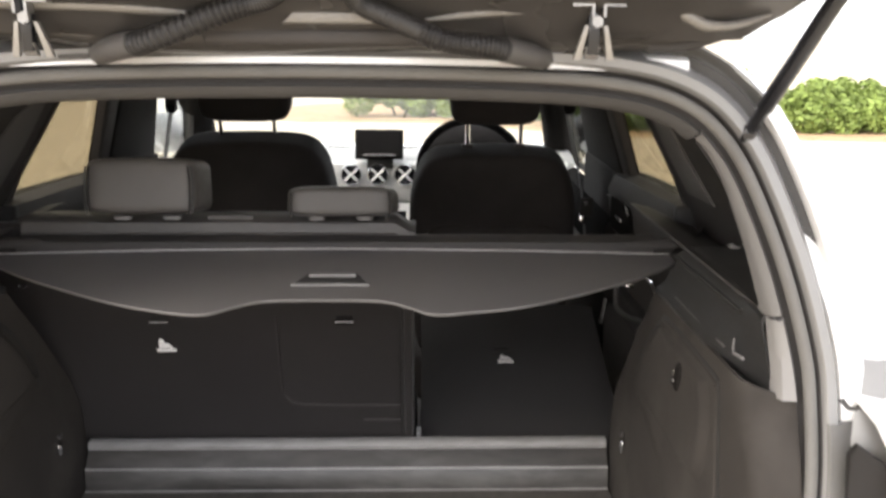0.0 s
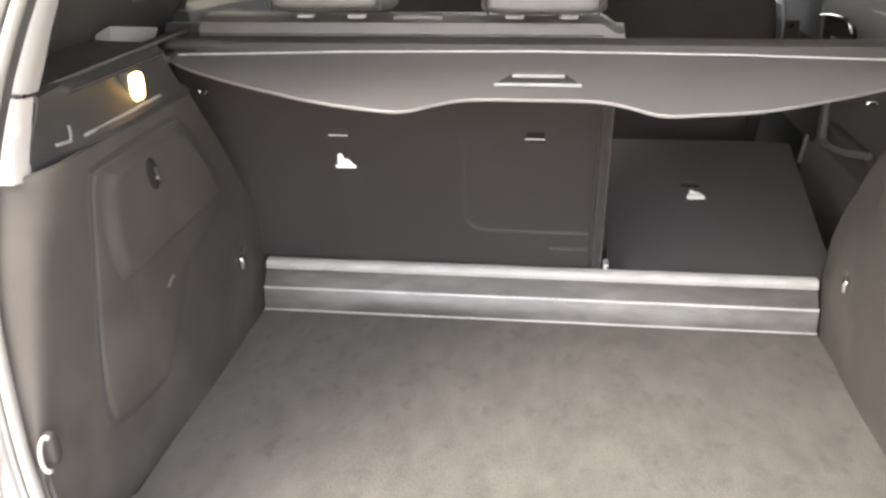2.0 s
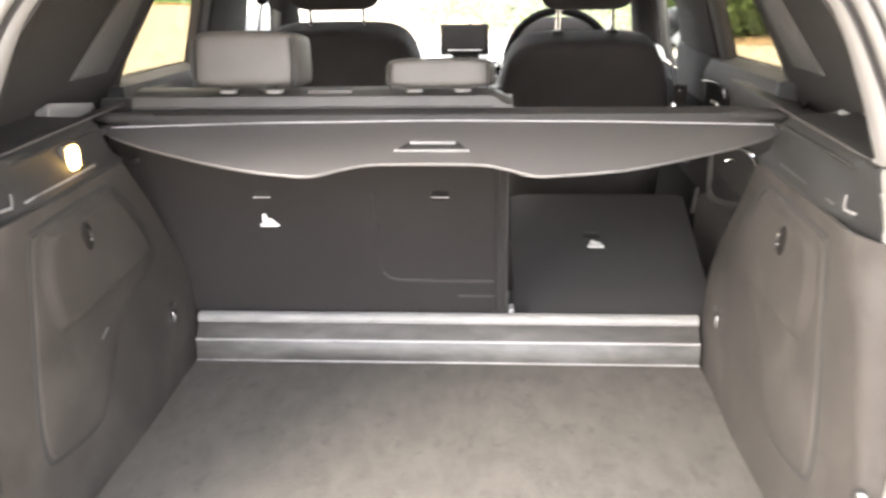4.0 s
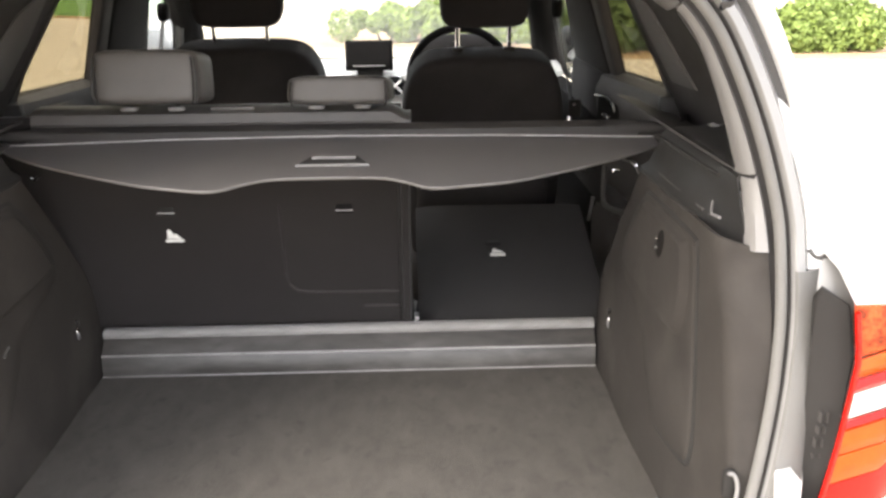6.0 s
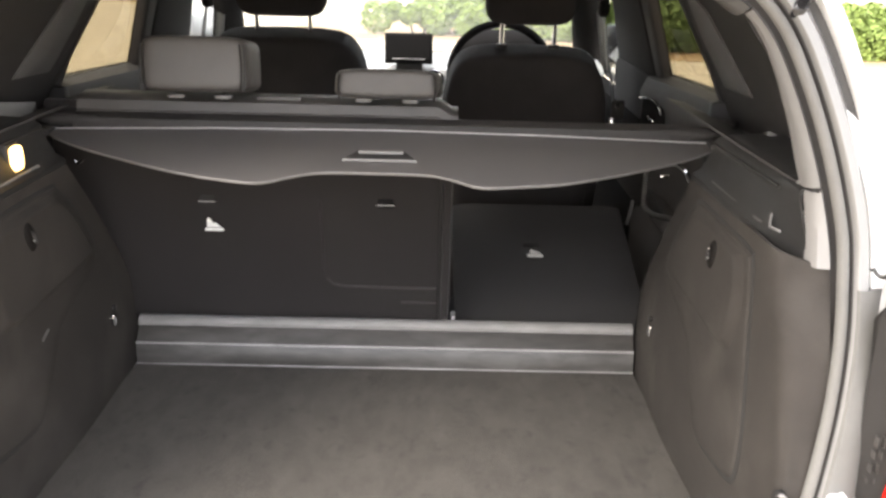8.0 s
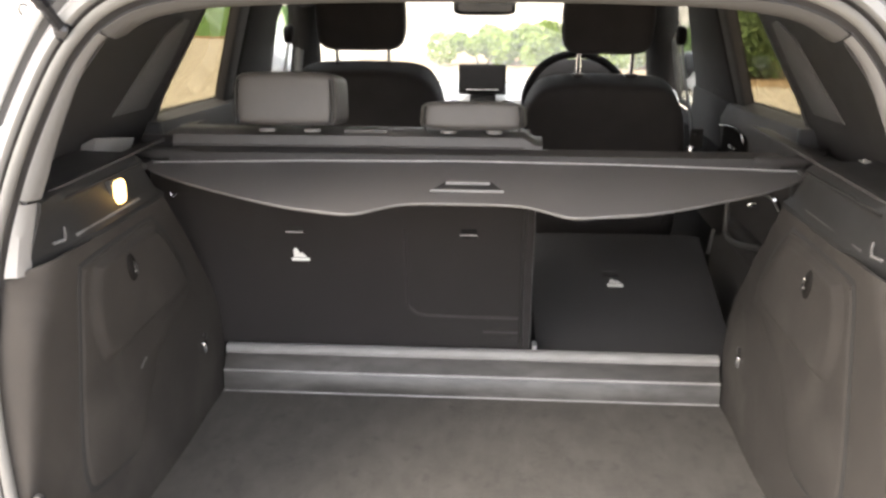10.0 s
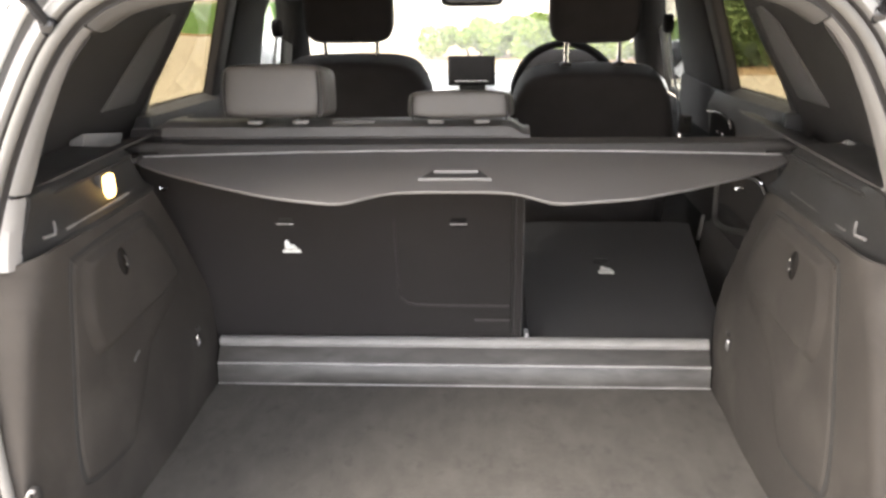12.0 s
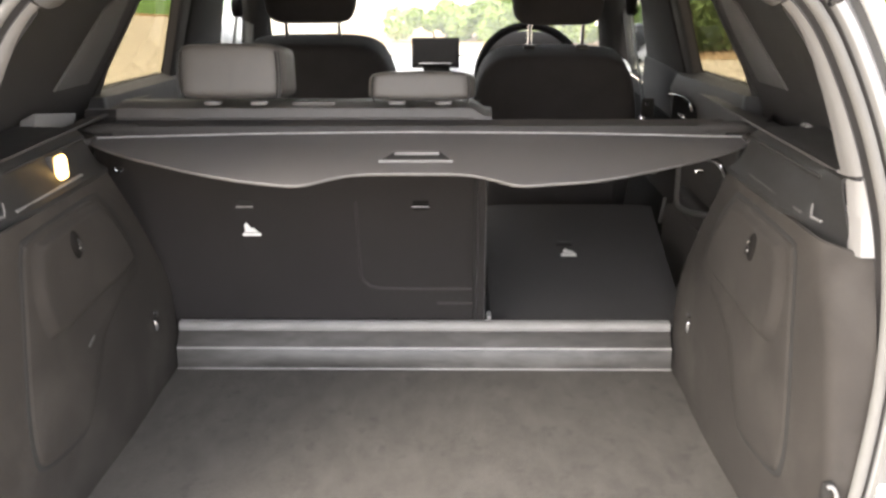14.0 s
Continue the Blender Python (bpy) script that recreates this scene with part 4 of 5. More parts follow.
def pillars(s):
    root = thing("pillar_lining", "dark plastic lining of the rear side pillars", "pillar trim", (s * 0.68, 0, 1.15), "pillar linings")
    rows = []
    for z in np.linspace(1.05, 1.468, 12):
        ox, oy = open_at(min(z, 1.40), s)
        ox = ox - 0.004 if z < 1.40 else 0.49 - 0.3 * (z - 1.40)
        gx, front = glass_x(z) - 0.015, float(np.interp(z, (1.05, 1.12, 1.17, 1.24, 1.36, 1.47), (0.16, 0.16, 0.155, 0.165, 0.235, 0.285)))
        rows.append([(s * ox, oy + 0.016, z), (s * (ox * 0.7 + gx * 0.3), oy + 0.06, z), (s * (ox * 0.3 + gx * 0.7 - 0.008), oy + 0.14, z), (s * (gx - 0.006), oy + 0.26, z), (s * gx, -0.16, z), (s * gx, front - 0.01, z), (s * (gx + 0.012), front, z)])
    part("quarter_trim", rows_mesh(rows, (s * 0.004, 0, 0)), PLASTIC, root)
    part("quarter_field", prism(on_glass(s, [(-0.105, 1.228), (0.055, 1.222), (0.115, 1.31), (0.155, 1.395), (0.115, 1.40), (0.035, 1.37), (-0.045, 1.29)], 0.020), (s * 0.008, 0, 0), 0.004), FIELD, root, "grey recessed field")
    part("belt_post", prism(on_glass(s, [(0.70, 1.12), (1.24 if s > 0 else 1.14, 1.12), (0.84 if s > 0 else 0.80, 1.47), (0.53, 1.47)], 0.03), (s * 0.05, 0, 0), 0.012), DARKTRIM, root)
    part("post_lower", rbox((min(s * 0.685, s * 0.74), 0.68, 0.3), (max(s * 0.685, s * 0.74), 1.20 if s > 0 else 1.12, 1.16), 0.015), DARKTRIM, root)
    part("belt_ring", cushion((s * 0.585, 0.94, 1.325), (0.03, 0.05, 0.055), 0.6, 10), MATT, root, "black seat belt guide ring")
    belt = [(s * x, y, z) for x, y, z in ((0.588, 0.94, 1.31), (0.606, 0.93, 1.20), (0.628, 0.91, 1.08), (0.645, 0.88, 0.90))]
    part("seat_belt", rows_mesh([[(p[0] - s * 0.002, p[1] - 0.022, p[2]) for p in belt], [(p[0], p[1] + 0.022, p[2]) for p in belt]], 0.002), PIPING, root)
    part("belt_anchor", cushion((s * 0.610, 0.800, 1.012), (0.022, 0.02, 0.030), 0.6, 8), CHROME, root, "bright belt anchor")
    part("anchor_strap", rbox((min(s * 0.604, s * 0.640), 0.792, 1.022), (max(s * 0.604, s * 0.640), 0.806, 1.075), 0.004), DARKTRIM, root)
    part("anchor_bolt", disc((s * 0.618, 0.790, 1.062), (0, -1, 0), 0.006, 0.008, 10), CHROME, root)
    # pale trim that follows the opening's edge
    for nm, lo, hi, wide in (("pillar_cap", 1.091, 1.187, 0.006), ("pillar_edge", 1.191, 1.405, -0.0005)):
        rows = []
        for o, b in ((0.008, 0.004), (0.003, -0.006), (-0.006, -0.002), (-0.011, 0.008), (-0.013, 0.022)):
            line = []
            for p, q in zip(offset_open(o, b, 40), smooth_line(OPEN, 40)):
                if lo <= q.z <= hi:
                    k = 1.0 if o > 0 else 1.0 - 0.6 * min(1.0, max(0.0, (q.z - 1.22) / 0.17))
                    x, z = q.x + (p.x - q.x) * k, q.z + (p.z - q.z) * k
                    if o < 0:
                        x -= wide if wide < 0 else wide * (2.2 * (1.19 - q.z) / 0.105 - 0.8)
                    line.append((s * (x if s > 0 else left_in(x, z)), q.y + (p.y - q.y) * k, q.z + (p.z - q.z) * k))
            rows.append(line)
        part(nm, rows_mesh(rows, 0.003), CAPTRIM if nm == "pillar_cap" else PALETRIM, root, "pale grey trim edge")


def header():
    base = smooth_line(OPEN, 6)
    bm = rows_mesh([both([p for p, q in zip(offset_open(o, b), base) if q.z > 1.404]) for o, b in ((0.006, 0.000), (0.002, -0.006), (-0.008, 0.000), (-0.013, 0.012), (-0.010, 0.05), (0.006, 0.09))], 0.004)
    solid("header_trim", bm, HEADER, "grey trim strip under the rear roof edge", "trim", kind="structure")


def door(s, name, y0, y1, window, tinted):
    root = thing(name, "dark lined car door with " + ("tinted" if tinted else "clear") + " window", "car door", (s * 0.72, y0, 0.35), "doors of the car")
    prof = ((0.735, 0.35), (0.70, 0.42), (0.675, 0.60), (0.672, 0.75), (0.690, 0.80), (0.690, 0.98), (0.672, 1.05), (0.664, 1.12), (0.680, 1.155), (0.725, 1.172), (0.745, 1.160))
    drop = 0.0 if tinted else 0.13
    prof = [(x, z - drop if z > 0.9 else z) for x, z in prof]
    part("door_lining", rows_mesh([[(s * x, y, z + (0.028 * (y1 - y) / (y1 - y0) if tinted and z > 1.0 else 0.0)) for y in np.linspace(y0, y1, 10)] for x, z in prof], 0.006), DOORTRIM if tinted else MATT, root)
    ym = (y0 + y1) / 2
    arm = part("armrest", cushion((s * 0.690, ym - 0.02, 0.845), (0.055, (y1 - y0) * 0.72, 0.06), 0.45, 12), PLASTIC, root)
    part("pull_loop", tube(smooth_line([(s * 0.664, ym + 0.150, 0.93), (s * 0.658, ym + 0.120, 0.858), (s * 0.654, ym + 0.075, 0.842), (s * 0.654, ym - 0.03, 0.856), (s * 0.662, ym - 0.17, 0.888)], 6), 0.007, 8), RIDGE, arm, "grey pull loop")
    if tinted and s > 0:
        handle = part("handle_cup", cushion((s * 0.676, 0.565, 1.066), (0.034, 0.235, 0.092), 0.35, 12), MATT, root, "black handle recess")
        part("door_handle", tube(smooth_line([(s * 0.657, 0.690, 1.103), (s * 0.655, 0.600, 1.115), (s * 0.654, 0.510, 1.121), (s * 0.654, 0.462, 1.113), (s * 0.656, 0.448, 1.096)], 6), 0.0030, 8), CHROME, handle, "chrome door handle")
        part("window_switch", rbox((s * 0.655 - 0.006, 0.500, 1.068), (s * 0.655 + 0.006, 0.560, 1.075), 0.002), CHROME, handle)
    pane = part("window_pane", prism(on_glass(s, window, 0.0), (s * 0.004, 0, 0)), TINT if tinted else CLEAR, root, "tinted pane" if tinted else "clear pane")
    pane.visible_shadow = False
    part("outer_skin", rows_mesh([[(s * x, y, z + (0.03 * (y1 - y) / (y1 - y0) if tinted and z > 1.0 else 0.0)) for y in (y0, y1)] for x, z in ((0.86, 0.32), (0.895, 0.6), (0.90, 0.85), (0.86, 1.05 - drop), (0.78, 1.13 - drop), (0.745, 1.16 - drop))], 0.004), PAINT, root)
    if tinted:
        part("door_frame", prism(on_glass(s, [(0.630, 1.14), (0.705, 1.14), (0.548, 1.465), (0.462, 1.465)], 0.024), (s * 0.03, 0, 0), 0.008), TRIM, root)
        part("sill_strip", rows_mesh([[(s * x, y, z + 0.028 * (y1 - y) / (y1 - y0)) for y in np.linspace(y0, y1, 8)] for x, z in ((0.688, 1.150), (0.712, 1.168), (0.750, 1.166), (0.800, 1.128))], 0.004), RUBBER, root, "black rubber sill strip")
        part("door_edge", rbox((min(s * 0.668, s * 0.765), 0.096, 0.35), (max(s * 0.668, s * 0.765), 0.118, 1.187), 0.004), RUBBER, root)
        part("edge_trim", tube([(s * 0.642, ym + 0.22, 0.752), (s * 0.650, ym + 0.228, 0.785), (s * 0.656, ym + 0.235, 0.820)], 0.005, 8), RIDGE, root)
    frame_line = on_glass(s, window, 0.005)
    part("window_frame", tube([Vector(p) for p in frame_line] + [Vector(frame_line[0])], 0.012, 6), RUBBER, root)


for s in (-1, 1):
    pillars(s)
    door(s, "rear_door", 0.10, 0.72, [(0.10, 1.183), (0.64, 1.156), (0.49, 1.45), (0.25, 1.45)], True)
    door(s, "front_door", 0.76, 1.80, [(0.96, 1.03), (1.78, 1.03), (1.22, 1.45), (0.93, 1.45)], False)
    off = -0.03 if s > 0 else 0.0
    mir = thing("door_mirror", "black door mirror housing outside the window", "mirror", (s * 0.90, 2.05, 1.05), "door mirrors")
    part("mirror_housing", cushion((s * 0.93 + off, 2.08, 1.115), (0.21, 0.12, 0.165), 0.5, 12), GLOSSBLACK, mir)
    part("mirror_glass", rbox((s * 0.93 + off - 0.08, 2.012, 1.06), (s * 0.93 + off + 0.08, 2.020, 1.17), 0.003), GLOSSBLACK, mir)
    part("mirror_foot", tube([(s * 0.73, 1.86, 1.10), (s * 0.86, 2.05, 1.08)], 0.03, 8), PLASTIC, mir)
header()


# ---- rear seats ----
def back_y(z):
    return 0.030 - 0.265 * (z - 0.715)


def rear_bench():
    root = thing("rear_bench_seat", "upright rear seat back with carpeted rear face", "car seat", (-0.2, 0.1, 0.40), "rear seats")
    rows = []
    for z in (0.700, 0.72, 0.80, 0.95, 1.08, 1.16, 1.180, 1.192):
        top = 0.012 if z > 1.185 else 0.0
        rows.append([(x, back_y(z) + top + 0.010 * max(0.0, 2 * (x + 0.215) / 0.69) ** 10, z) for x in np.linspace(-0.560 - 0.07 * min(1.0, max(0.0, (z - 0.8) / 0.2)), 0.122, 40)])
    part("rear_face", rows_mesh(rows, (0, 0.012, 0)), BACKING, root, "dark carpet backing")
    part("seat_cushion", cushion((-0.21, 0.40, 0.52), (0.70, 0.56, 0.26), 0.4, 16), CLOTH, root)
    part("backrest", prism([(x, back_y(z) + 0.016, z) for x, z in ((-0.56, 0.60), (0.118, 0.60), (0.118, 1.19), (-0.56, 1.19))], (0, 0.12, 0), 0.02), CLOTH, root)
    bar = []
    for dy, dz in ((-0.008, -0.022), (-0.014, -0.006), (-0.008, 0.010), (0.010, 0.018), (0.045, 0.020), (0.075, 0.006)):
        bar.append([(x, back_y(1.19) + dy, 1.187 + dz - (0.016 if x > 0.10 else 0)) for x in list(np.linspace(-0.562, 0.10, 20)) + [0.125, 0.137]])
    part("top_bolster", rows_mesh(bar, 0.005), LEATHER, root, "grey leather top edge")
    part("side_strip", rows_mesh([[(x, back_y(z) - dy, z) for z in np.linspace(0.70, 1.17, 12)] for x, dy in ((0.113, 0.002), (0.116, 0.007), (0.129, 0.007), (0.133, -0.02))], 0.003), BACKING, root)
    part("strip_joint", tube([(0.1095, back_y(z) - 0.001, z) for z in np.linspace(0.71, 1.16, 8)], 0.0028, 6), JOINT, root)
    # load hatch panel outline pressed into the backing
    hatch = [(-0.126, 0.816), (-0.112, 0.801), (-0.09, 0.796), (0.0, 0.794), (0.104, 0.794)]
    part("hatch_edge", tube([(-0.130, back_y(z) - 0.0005, z) for z in (1.00, 0.92, 0.85, 0.826)] + [(-0.126, back_y(0.816) - 0.001, 0.816)], 0.0022, 8), BACKING, root)
    part("hatch_edge", tube([(x, back_y(z) - 0.001, z) for x, z in hatch], 0.0030, 8), HATCHEDGE, root, "raised hatch edge")
    part("hatch_edge", tube([(x, back_y(0.757) - 0.001, 0.757) for x in (0.03, 0.105)], 0.003, 8), HATCHEDGE, root)
    for x in (-0.352, 0.000):
        z = 0.992
        slot = part("tether_slot", rbox((x - 0.016, back_y(z) - 0.003, z - 0.008), (x + 0.016, back_y(z) + 0.006, z + 0.014), 0.002), MATT if x > -0.1 else JOINT, root, "black tether slot")
        part("tether_bar", tube([(x - 0.017, back_y(z) - 0.008, z), (x + 0.017, back_y(z) - 0.008, z)], 0.0011, 8), BRIGHT, slot)
    label(root, (-0.348, 0.932), lambda x, z: (x, back_y(z) - 0.003, z))
    part("folded_latch", rbox((-0.235, back_y(1.205) + 0.005, 1.201), (-0.155, back_y(1.205) + 0.03, 1.2075), 0.002), RIDGE, root)
    lean = Matrix.Rotation(radians(-9), 3, "X")
    for x, w, h, z in ((-0.330, 0.197, 0.097, 1.266), (0.008, 0.192, 0.052, 1.239)):
        full = h > 0.06
        head = part("headrest", cushion((x, -0.115, z), (w, 0.100 if full else 0.085, h), 0.27 if full else 0.34, 22, lean, lambda c: Vector((c.x * (1 + 0.06 * c.y - 0.02 * c.z), c.y, c.z * (1 - 0.04 * c.x * c.x)))), LEATHER, root, "grey leather headrest")
        for d in (-1, 1):
            for gap in (0.0, 0.006) if full else (0.003,):
                seam = [(x + d * (w / 2 * 0.925 - gap - 0.004 * (k * k)), -0.115 - (0.0495 if full else 0.0415) + 0.158 * h * 0.5 * k, z + h * 0.5 * k) for k in np.linspace(-0.84, 0.84, 9)]
                part("piping", tube(seam, 0.0016, 6), PIPING if gap == 0.0 else JOINT, head)
        for dx in (-0.045, 0.040):
            part("headrest_post", tube([(x + dx, -0.110, 1.205), (x + dx, -0.112, z)], 0.004, 8), PLASTIC, head)
            part("post_collar", cushion((x + dx, -0.118, 1.2105), (0.032, 0.024, 0.009), 0.6, 8), GREYTRIM, head)
    return root


def label(parent, at, place):
    """A printed white seat symbol: a seated outline over a bar of unreadable print."""
    x, z = at
    shape = [(-0.012, 0.000), (-0.011, 0.018), (-0.006, 0.022), (-0.002, 0.016), (0.001, 0.009), (0.006, 0.011), (0.013, 0.003), (0.016, 0.000)]
    sign = part("seat_symbol", prism([place(x + a, z + b) for a, b in shape], Vector(place(0, 0.7)) - Vector(place(0, 0.7)) + Vector((0, 0.002, 0))), WHITE, parent, "white printed child seat symbol")
    part("print_bar", prism([place(x + a, z + b) for a, b in ((-0.017, -0.008), (-0.017, -0.002), (0.020, -0.002), (0.020, -0.008))], (0, 0.002, 0)), WHITE, sign)


def fold_z(y):
    return 0.702 + 0.150 * (y - 0.03)


def folded_seat():
    root = thing("folded_rear_seat", "folded narrow rear seat back with carpeted top", "car seat", (0.36, 0.35, 0.40), "rear seats")
    rows = []
    for y in (0.02, 0.032, 0.10, 0.25, 0.45, 0.60, 0.66, 0.672):
        drop = 0.012 if y in (0.02, 0.672) else 0.0
        rows.append([(x, y, fold_z(y) - drop - 0.008 * abs((x - 0.362 - 0.037 * y) / (0.215 + 0.038 * y)) ** 10) for x in np.linspace(0.147, 0.572 + 0.075 * y, 24)])
    part("rear_face", rows_mesh(rows, (0, 0, -0.010)), BACKING, root, "dark carpet backing")
    part("backrest", prism([(x, y, fold_z(y) - 0.015) for x, y in ((0.15, 0.04), (0.574, 0.04), (0.615, 0.665), (0.15, 0.665))], (0, 0, -0.10), 0.015), CLOTH, root)
    part("seat_cushion", cushion((0.37, 0.36, 0.49), (0.46, 0.56, 0.22), 0.4, 16), CLOTH, root)
    x, y = 0.347, 0.415
    slot = part("tether_slot", rbox((x - 0.02, y - 0.012, fold_z(y) - 0.004), (x + 0.02, y + 0.03, fold_z(y) + 0.003), 0.002), JOINT, root)
    part("tether_bar", tube([(x - 0.018, y, fold_z(y) + 0.007), (x + 0.018, y, fold_z(y) + 0.007)], 0.0010, 8), RIDGE, slot)
    sign = part("seat_symbol", prism([(x + 0.005 + a, 0.365 + b * 0.9, fold_z(0.365 + b * 0.9) + 0.0025) for a, b in ((-0.012, 0.0), (-0.010, 0.016), (-0.004, 0.021), (0.002, 0.012), (0.010, 0.009), (0.016, 0.0))], (0, 0, -0.002)), WHITE, root, "white printed child seat symbol")
    part("print_bar", prism([(x + 0.005 + a, 0.365 + b, fold_z(0.365 + b) + 0.0025) for a, b in ((-0.018, -0.020), (-0.018, -0.006), (0.020, -0.006), (0.020, -0.020))], (0, 0, -0.002)), WHITE, sign)
    hinge = part("hinge_bracket", rbox((0.137, 0.030, 0.69), (0.147, 0.060, 0.722), 0.003), STEEL, root, "bright hinge bracket")
    part("hinge_pin", disc((0.143, 0.026, 0.708), (0, -1, 0), 0.007, 0.010, 14), CHROME, hinge)


rear_bench()
folded_seat()


# ---- luggage cover ----
def cover():
    root = thing("luggage_cover", "partly drawn dark grey luggage cover with wavy edge", "luggage cover", (0, -0.2, 1.16))
    edge = smooth_line([(-0.610, -0.160, 0), (-0.540, -0.225, 0), (-0.455, -0.288, 0), (-0.310, -0.378, 0), (-0.215, -0.418, 0), (-0.165, -0.426, 0), (-0.125, -0.398, 0), (-0.085, -0.378, 0), (0.0, -0.375, 0), (0.085, -0.378, 0), (0.125, -0.398, 0), (0.165, -0.426, 0), (0.215, -0.418, 0), (0.310, -0.388, 0), (0.455, -0.300, 0), (0.540, -0.235, 0), (0.610, -0.165, 0)], 5)
    def height(x, y):
        return 1.155 - 0.085 * (-y - 0.145) + 0.004 * math.cos(5 * x)
    rows = []
    for k in np.linspace(0, 1, 10):
        rows.append([(p.x, -0.145 + (p.y + 0.145) * k, height(p.x, -0.145 + (p.y + 0.145) * k)) for p in edge])
    part("sheet", rows_mesh(rows, (0, 0, -0.004)), COVER, root)
    part("sheet_edge", tube([(p.x, p.y, height(p.x, p.y) - 0.001) for p in edge], 0.0017, 8), PIPE, root, "pale welted edge")
    part("front_bar", tube([(-0.600, -0.149, 1.151), (-0.3, -0.150, 1.1585), (0.0, -0.151, 1.1615), (0.3, -0.150, 1.1585), (0.600, -0.149, 1.151)], 0.0011, 8), BRIGHT, root, "thin bright bar")
    part("roller_case", rows_mesh([[(x, y, z) for x in np.linspace(-0.56, 0.56, 12)] for y, z in ((-0.136, 1.143), (-0.140, 1.157), (-0.136, 1.169), (-0.115, 1.177), (-0.09, 1.173), (-0.085, 1.143))], 0.003), PLASTIC, root, "black roller case")
    for s in (-1, 1):
        bar = [(s * x, -0.128, 1.163 - 0.02 * max(0.0, x - 0.58)) for x in np.linspace(0.505, 0.628, 12)]
        part("case_end", tube(bar, 0.0125, 14, None, [0.0125 * min(1.0, 0.35 + 5 * k, 0.35 + 5 * (1 - k)) for k in (n / 11 for n in range(12))]), PLASTIC, root, "rounded black case end")
        part("end_clip", rbox((min(s * 0.585, s * 0.622), -0.185, 1.143), (max(s * 0.585, s * 0.622), -0.150, 1.157), 0.004), PLASTIC, root)
    # grip set into the sheet
    def top(y):
        return height(0, y) + 0.003
    grip = part("grip", prism([(-0.053, -0.322, top(-0.322)), (0.065, -0.322, top(-0.322)), (0.045, -0.274, top(-0.274)), (-0.033, -0.274, top(-0.274))], (0, 0, -0.003)), JOINT, root, "black pull grip")
    part("grip_lip", tube([(-0.054, -0.324, top(-0.324)), (0.066, -0.324, top(-0.324))], 0.0026, 8), GREYTRIM, grip)
    part("grip_bar", rbox((-0.031, -0.290, top(-0.284) - 0.002), (0.043, -0.277, top(-0.284) + 0.004), 0.002), GREYTRIM, grip)


cover()


# ---- front seats and dashboard ----
def front_seat():
    root = thing("front_seat", "black upholstered front seat with raised headrest", "car seat", (0, 0, 0.30), "front seats")
    def bend(c):
        k = 0.90 + 0.10 * math.cos(1.2 * c.z) - (0.05 * max(0, c.z - 0.55) / 0.45) - 0.05 * max(0, -c.z)
        return Vector((c.x * k, c.y + 0.25 * c.x * c.x, c.z - 0.05 * c.x * c.x * (c.z > 0.4)))
    lean = Matrix.Rotation(radians(13), 3, "X")
    part("backrest", cushion((0, 0.88, 0.88), (0.49, 0.16, 0.70), 0.27, 26, lean, bend), CLOTH, root)
    part("back_seam", tube([(-0.215, 0.792, 1.075), (-0.1, 0.779, 1.066), (0, 0.777, 1.063), (0.1, 0.779, 1.066), (0.215, 0.792, 1.075)], 0.006, 6), PIPING, root)
    part("back_panel", cushion((0, 0.845, 0.80), (0.40, 0.09, 0.44), 0.3, 16, lean), CLOTH, root)
    part("seat_base", cushion((0, 1.10, 0.50), (0.50, 0.55, 0.20), 0.4, 16), CLOTH, root)
    part("seat_rail", rbox((-0.2, 0.9, 0.30), (0.2, 1.3, 0.40), 0.01), PLASTIC, root)
    head = part("headrest", cushion((0, 0.80, 1.395), (0.252, 0.11, 0.205), 0.36, 20, lean, lambda c: Vector((c.x * (1 - 0.06 * max(0, c.z)), c.y, c.z))), CLOTH, root)
    for x in (-0.075, 0.075):
        part("headrest_post", tube([(x, 0.820, 1.18), (x, 0.805, 1.36)], 0.0065, 8), CHROME, head, "chrome headrest post")
        part("post_collar", cushion((x, 0.818, 1.228), (0.034, 0.03, 0.014), 0.6, 8), PLASTIC, head)
    return root


first_seat = front_seat()
first_seat.location.x = -0.340
copy_thing(first_seat, pose(0.352, 0.0, 0.293))
# the passenger's seat is set higher, its headrest lower in the back
first_seat.location.z += 0.026
for piece in first_seat.children:
    if piece.name.startswith("headrest"):
        piece.location.z -= 0.026


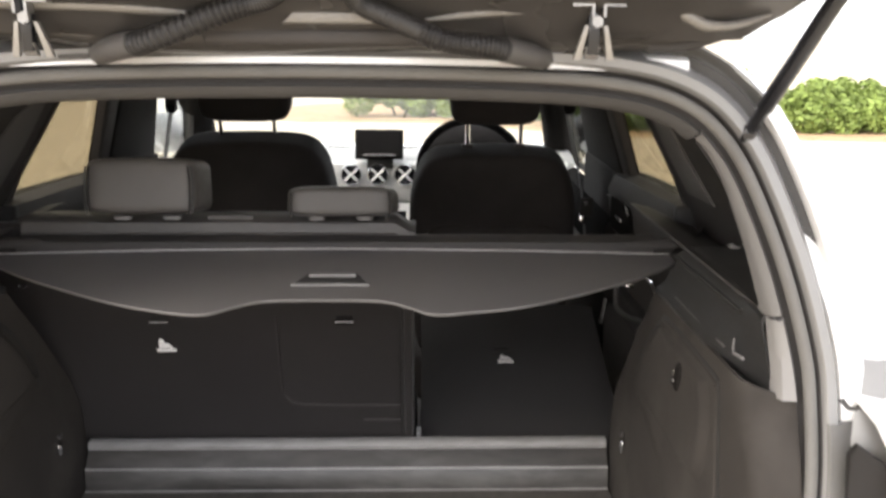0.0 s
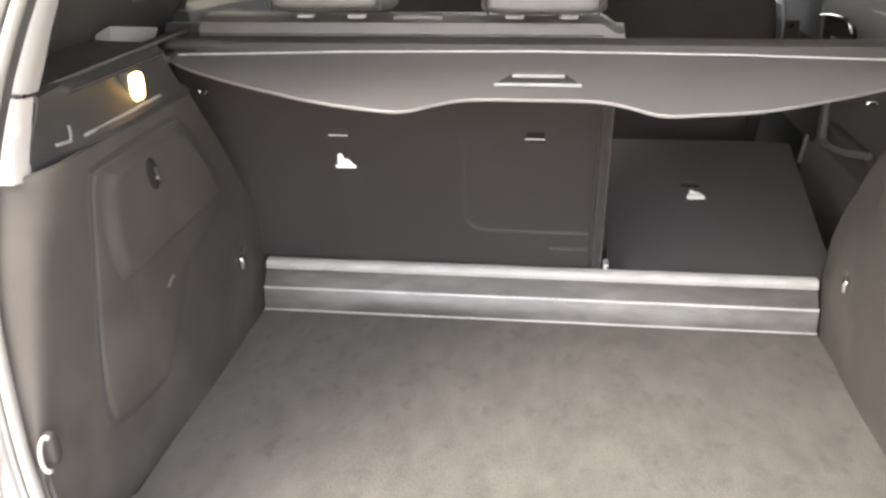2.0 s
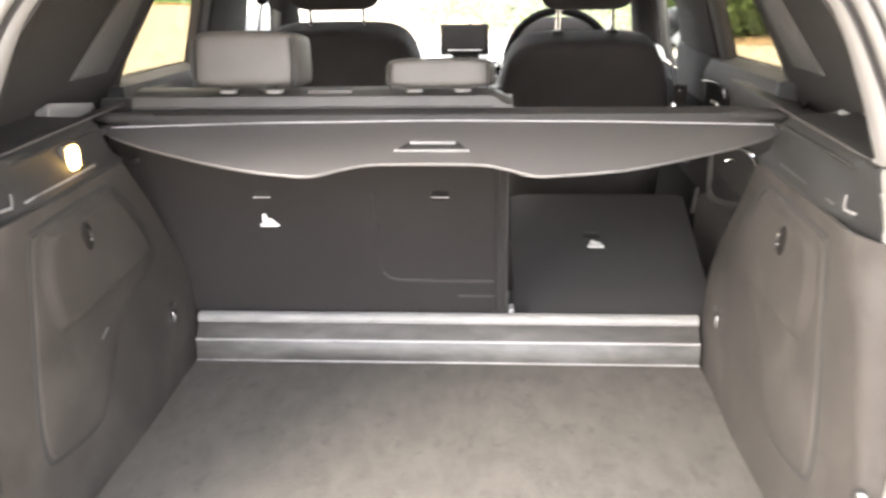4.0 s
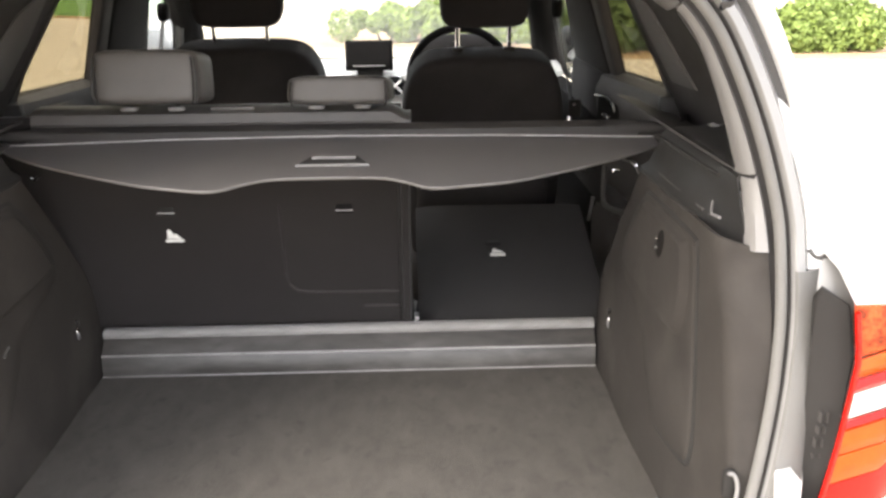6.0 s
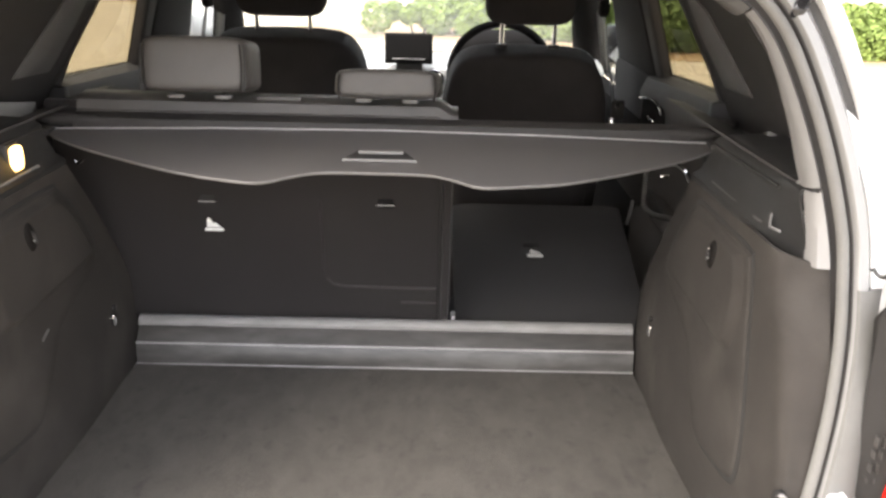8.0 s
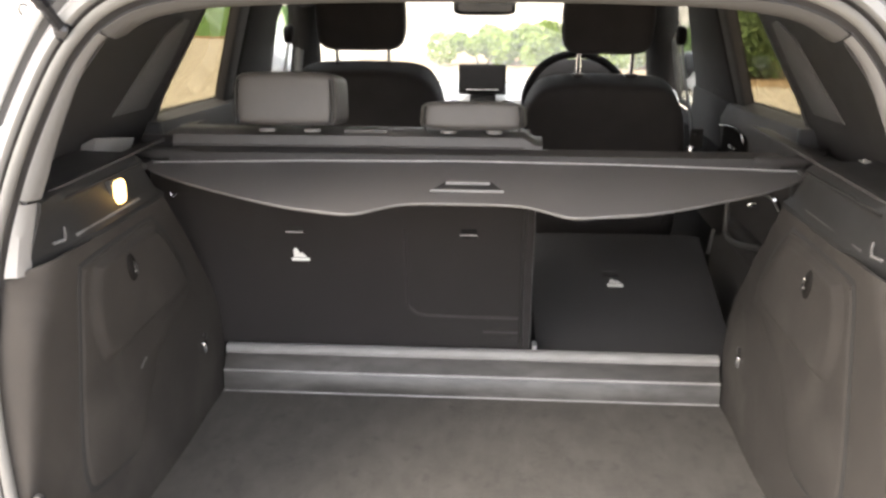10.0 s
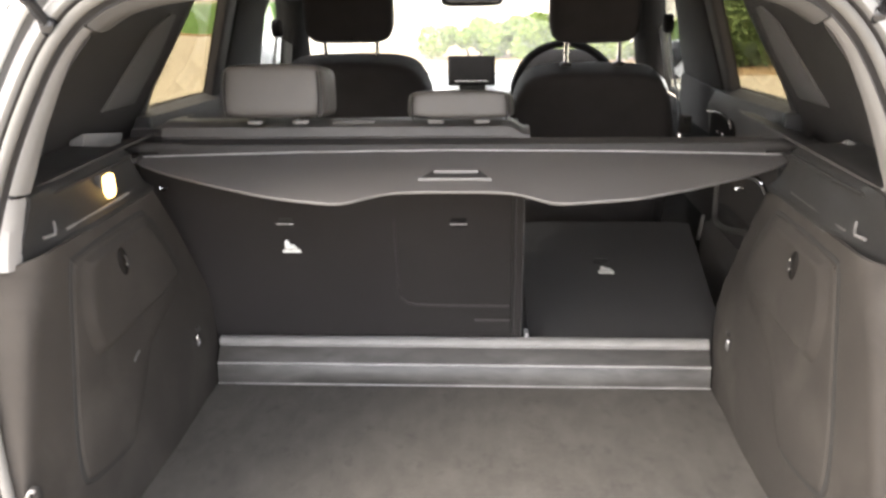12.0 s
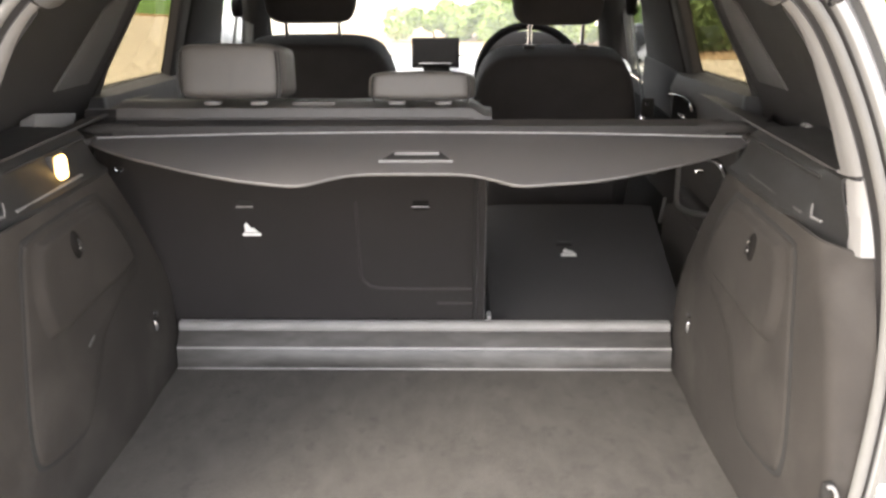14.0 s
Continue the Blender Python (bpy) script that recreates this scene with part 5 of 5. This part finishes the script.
def dashboard():
    root = thing("dashboard", "pale sunlit dashboard with silver trim", "dashboard", (0, 1.8, 0.6))
    prof = [(1.66, 0.55), (1.645, 0.90), (1.635, 0.97), (1.632, 1.03), (1.645, 1.055), (1.70, 1.075), (1.80, 1.082), (1.98, 1.070), (2.10, 1.040), (2.12, 0.60)]
    part("dash_body", rows_mesh([[(x, y - 0.03 * abs(x / 0.72) ** 3, z) for x in np.linspace(-0.73, 0.73, 21)] for y, z in prof], 0.006), DASHTOP, root)
    part("dash_trim", rows_mesh([[(x, 1.620 - 0.03 * abs(x / 0.72) ** 3 + dy, z) for x in np.linspace(-0.70, 0.70, 21)] for dy, z in ((0.012, 0.905), (0.002, 0.92), (0.0, 0.98), (0.002, 1.045), (0.014, 1.058))], 0.004), DASHTRIM, root, "silver dash trim")
    part("console", rows_mesh([[(x, y, z) for x in np.linspace(-0.15, 0.14, 5)] for y, z in ((1.20, 0.45), (1.25, 0.62), (1.56, 0.70), (1.61, 0.90))], 0.006), DASHTRIM, root)
    for x in (-0.120, -0.019, 0.084):
        vent = part("air_vent", disc((x, 1.612, 1.010), (0, -1, 0), 0.036, 0.018, 28), GLOSSBLACK, root, "round vent with cross blades")
        part("vent_ring", tube([(x + 0.037 * math.cos(a), 1.602, 1.010 + 0.037 * math.sin(a)) for a in np.linspace(0, 2 * math.pi, 33)], 0.0035, 6), CHROME, vent)
        for a in (0.75, -0.75):
            d = Vector((math.cos(a), 0, math.sin(a))) * 0.033
            part("vent_blade", tube([Vector((x, 1.598, 1.010)) - d, Vector((x, 1.598, 1.010)) + d], 0.004, 6), DASHTRIM, vent)
    lean = Matrix.Rotation(radians(-8), 3, "X")
    screen = part("screen", rbox((-0.103, 1.600, 1.068), (0.078, 1.622, 1.180), 0.006, 3, None, lean), MATT, root, "black dashboard display")
    part("screen_glass", rbox((-0.093, 1.5965, 1.086), (0.068, 1.5995, 1.172), 0.001, 1, None, lean), MATT, screen)
    part("screen_bar", rbox((-0.074, 1.585, 1.0865), (0.048, 1.588, 1.0895), 0.0005, 1), BRIGHT, screen)
    for run in ((-0.205, -0.150, -0.118), (0.075, 0.105, 0.138)):
        part("dash_seam", tube([(x, 1.606, 1.112 + 0.02 * abs(x)) for x in run], 0.0028, 6), JOINT, root, "dark seam of the dash top")
    part("screen_foot", rbox((-0.06, 1.61, 1.03), (0.04, 1.66, 1.08), 0.006), PLASTIC, root)
    part("instrument_hood", cushion((0.335, 1.60, 1.085), (0.36, 0.22, 0.235), 0.75, 16), MATT, root)
    wheel = thing("steering_wheel", "black steering wheel with three spokes", "steering wheel", (0.312, 1.25, 1.08))
    tilt = Matrix.Rotation(radians(-22), 3, "X")
    mid = Vector((0.312, 1.24, 1.085))
    part("rim", tube([mid + tilt @ Vector((0.172 * math.cos(a), 0, 0.172 * math.sin(a))) for a in np.linspace(0, 2 * math.pi, 49)], 0.0135, 10), MATT, wheel)
    part("hub", cushion(mid + Vector((0, 0.02, -0.01)), (0.16, 0.06, 0.12), 0.6, 12), PLASTIC, wheel)
    for a in (0.1, math.pi - 0.1, -math.pi / 2):
        part("spoke", tube([mid + Vector((0, 0.02, 0)), mid + tilt @ Vector((0.17 * math.cos(a), 0.0, 0.17 * math.sin(a)))], 0.014, 8), DASHTRIM, wheel)
    part("column", tube([mid + Vector((0, 0.04, 0)), mid + Vector((0, 0.36, -0.10))], 0.04, 10), PLASTIC, wheel)
    rear_view = thing("rear_view_mirror", "black rear view mirror on the windscreen", "mirror", (0, 1.22, 1.41))
    part("mirror_shell", cushion((0.0, 1.215, 1.405), (0.205, 0.035, 0.066), 0.4, 14), GLOSSBLACK, rear_view)
    part("mirror_glass", cushion((0.0, 1.198, 1.405), (0.188, 0.006, 0.052), 0.35, 14), GLOSSBLACK, rear_view)
    part("mirror_stem", tube([(0.0, 1.22, 1.42), (0.0, 1.27, 1.462)], 0.01, 8), PLASTIC, rear_view)


dashboard()
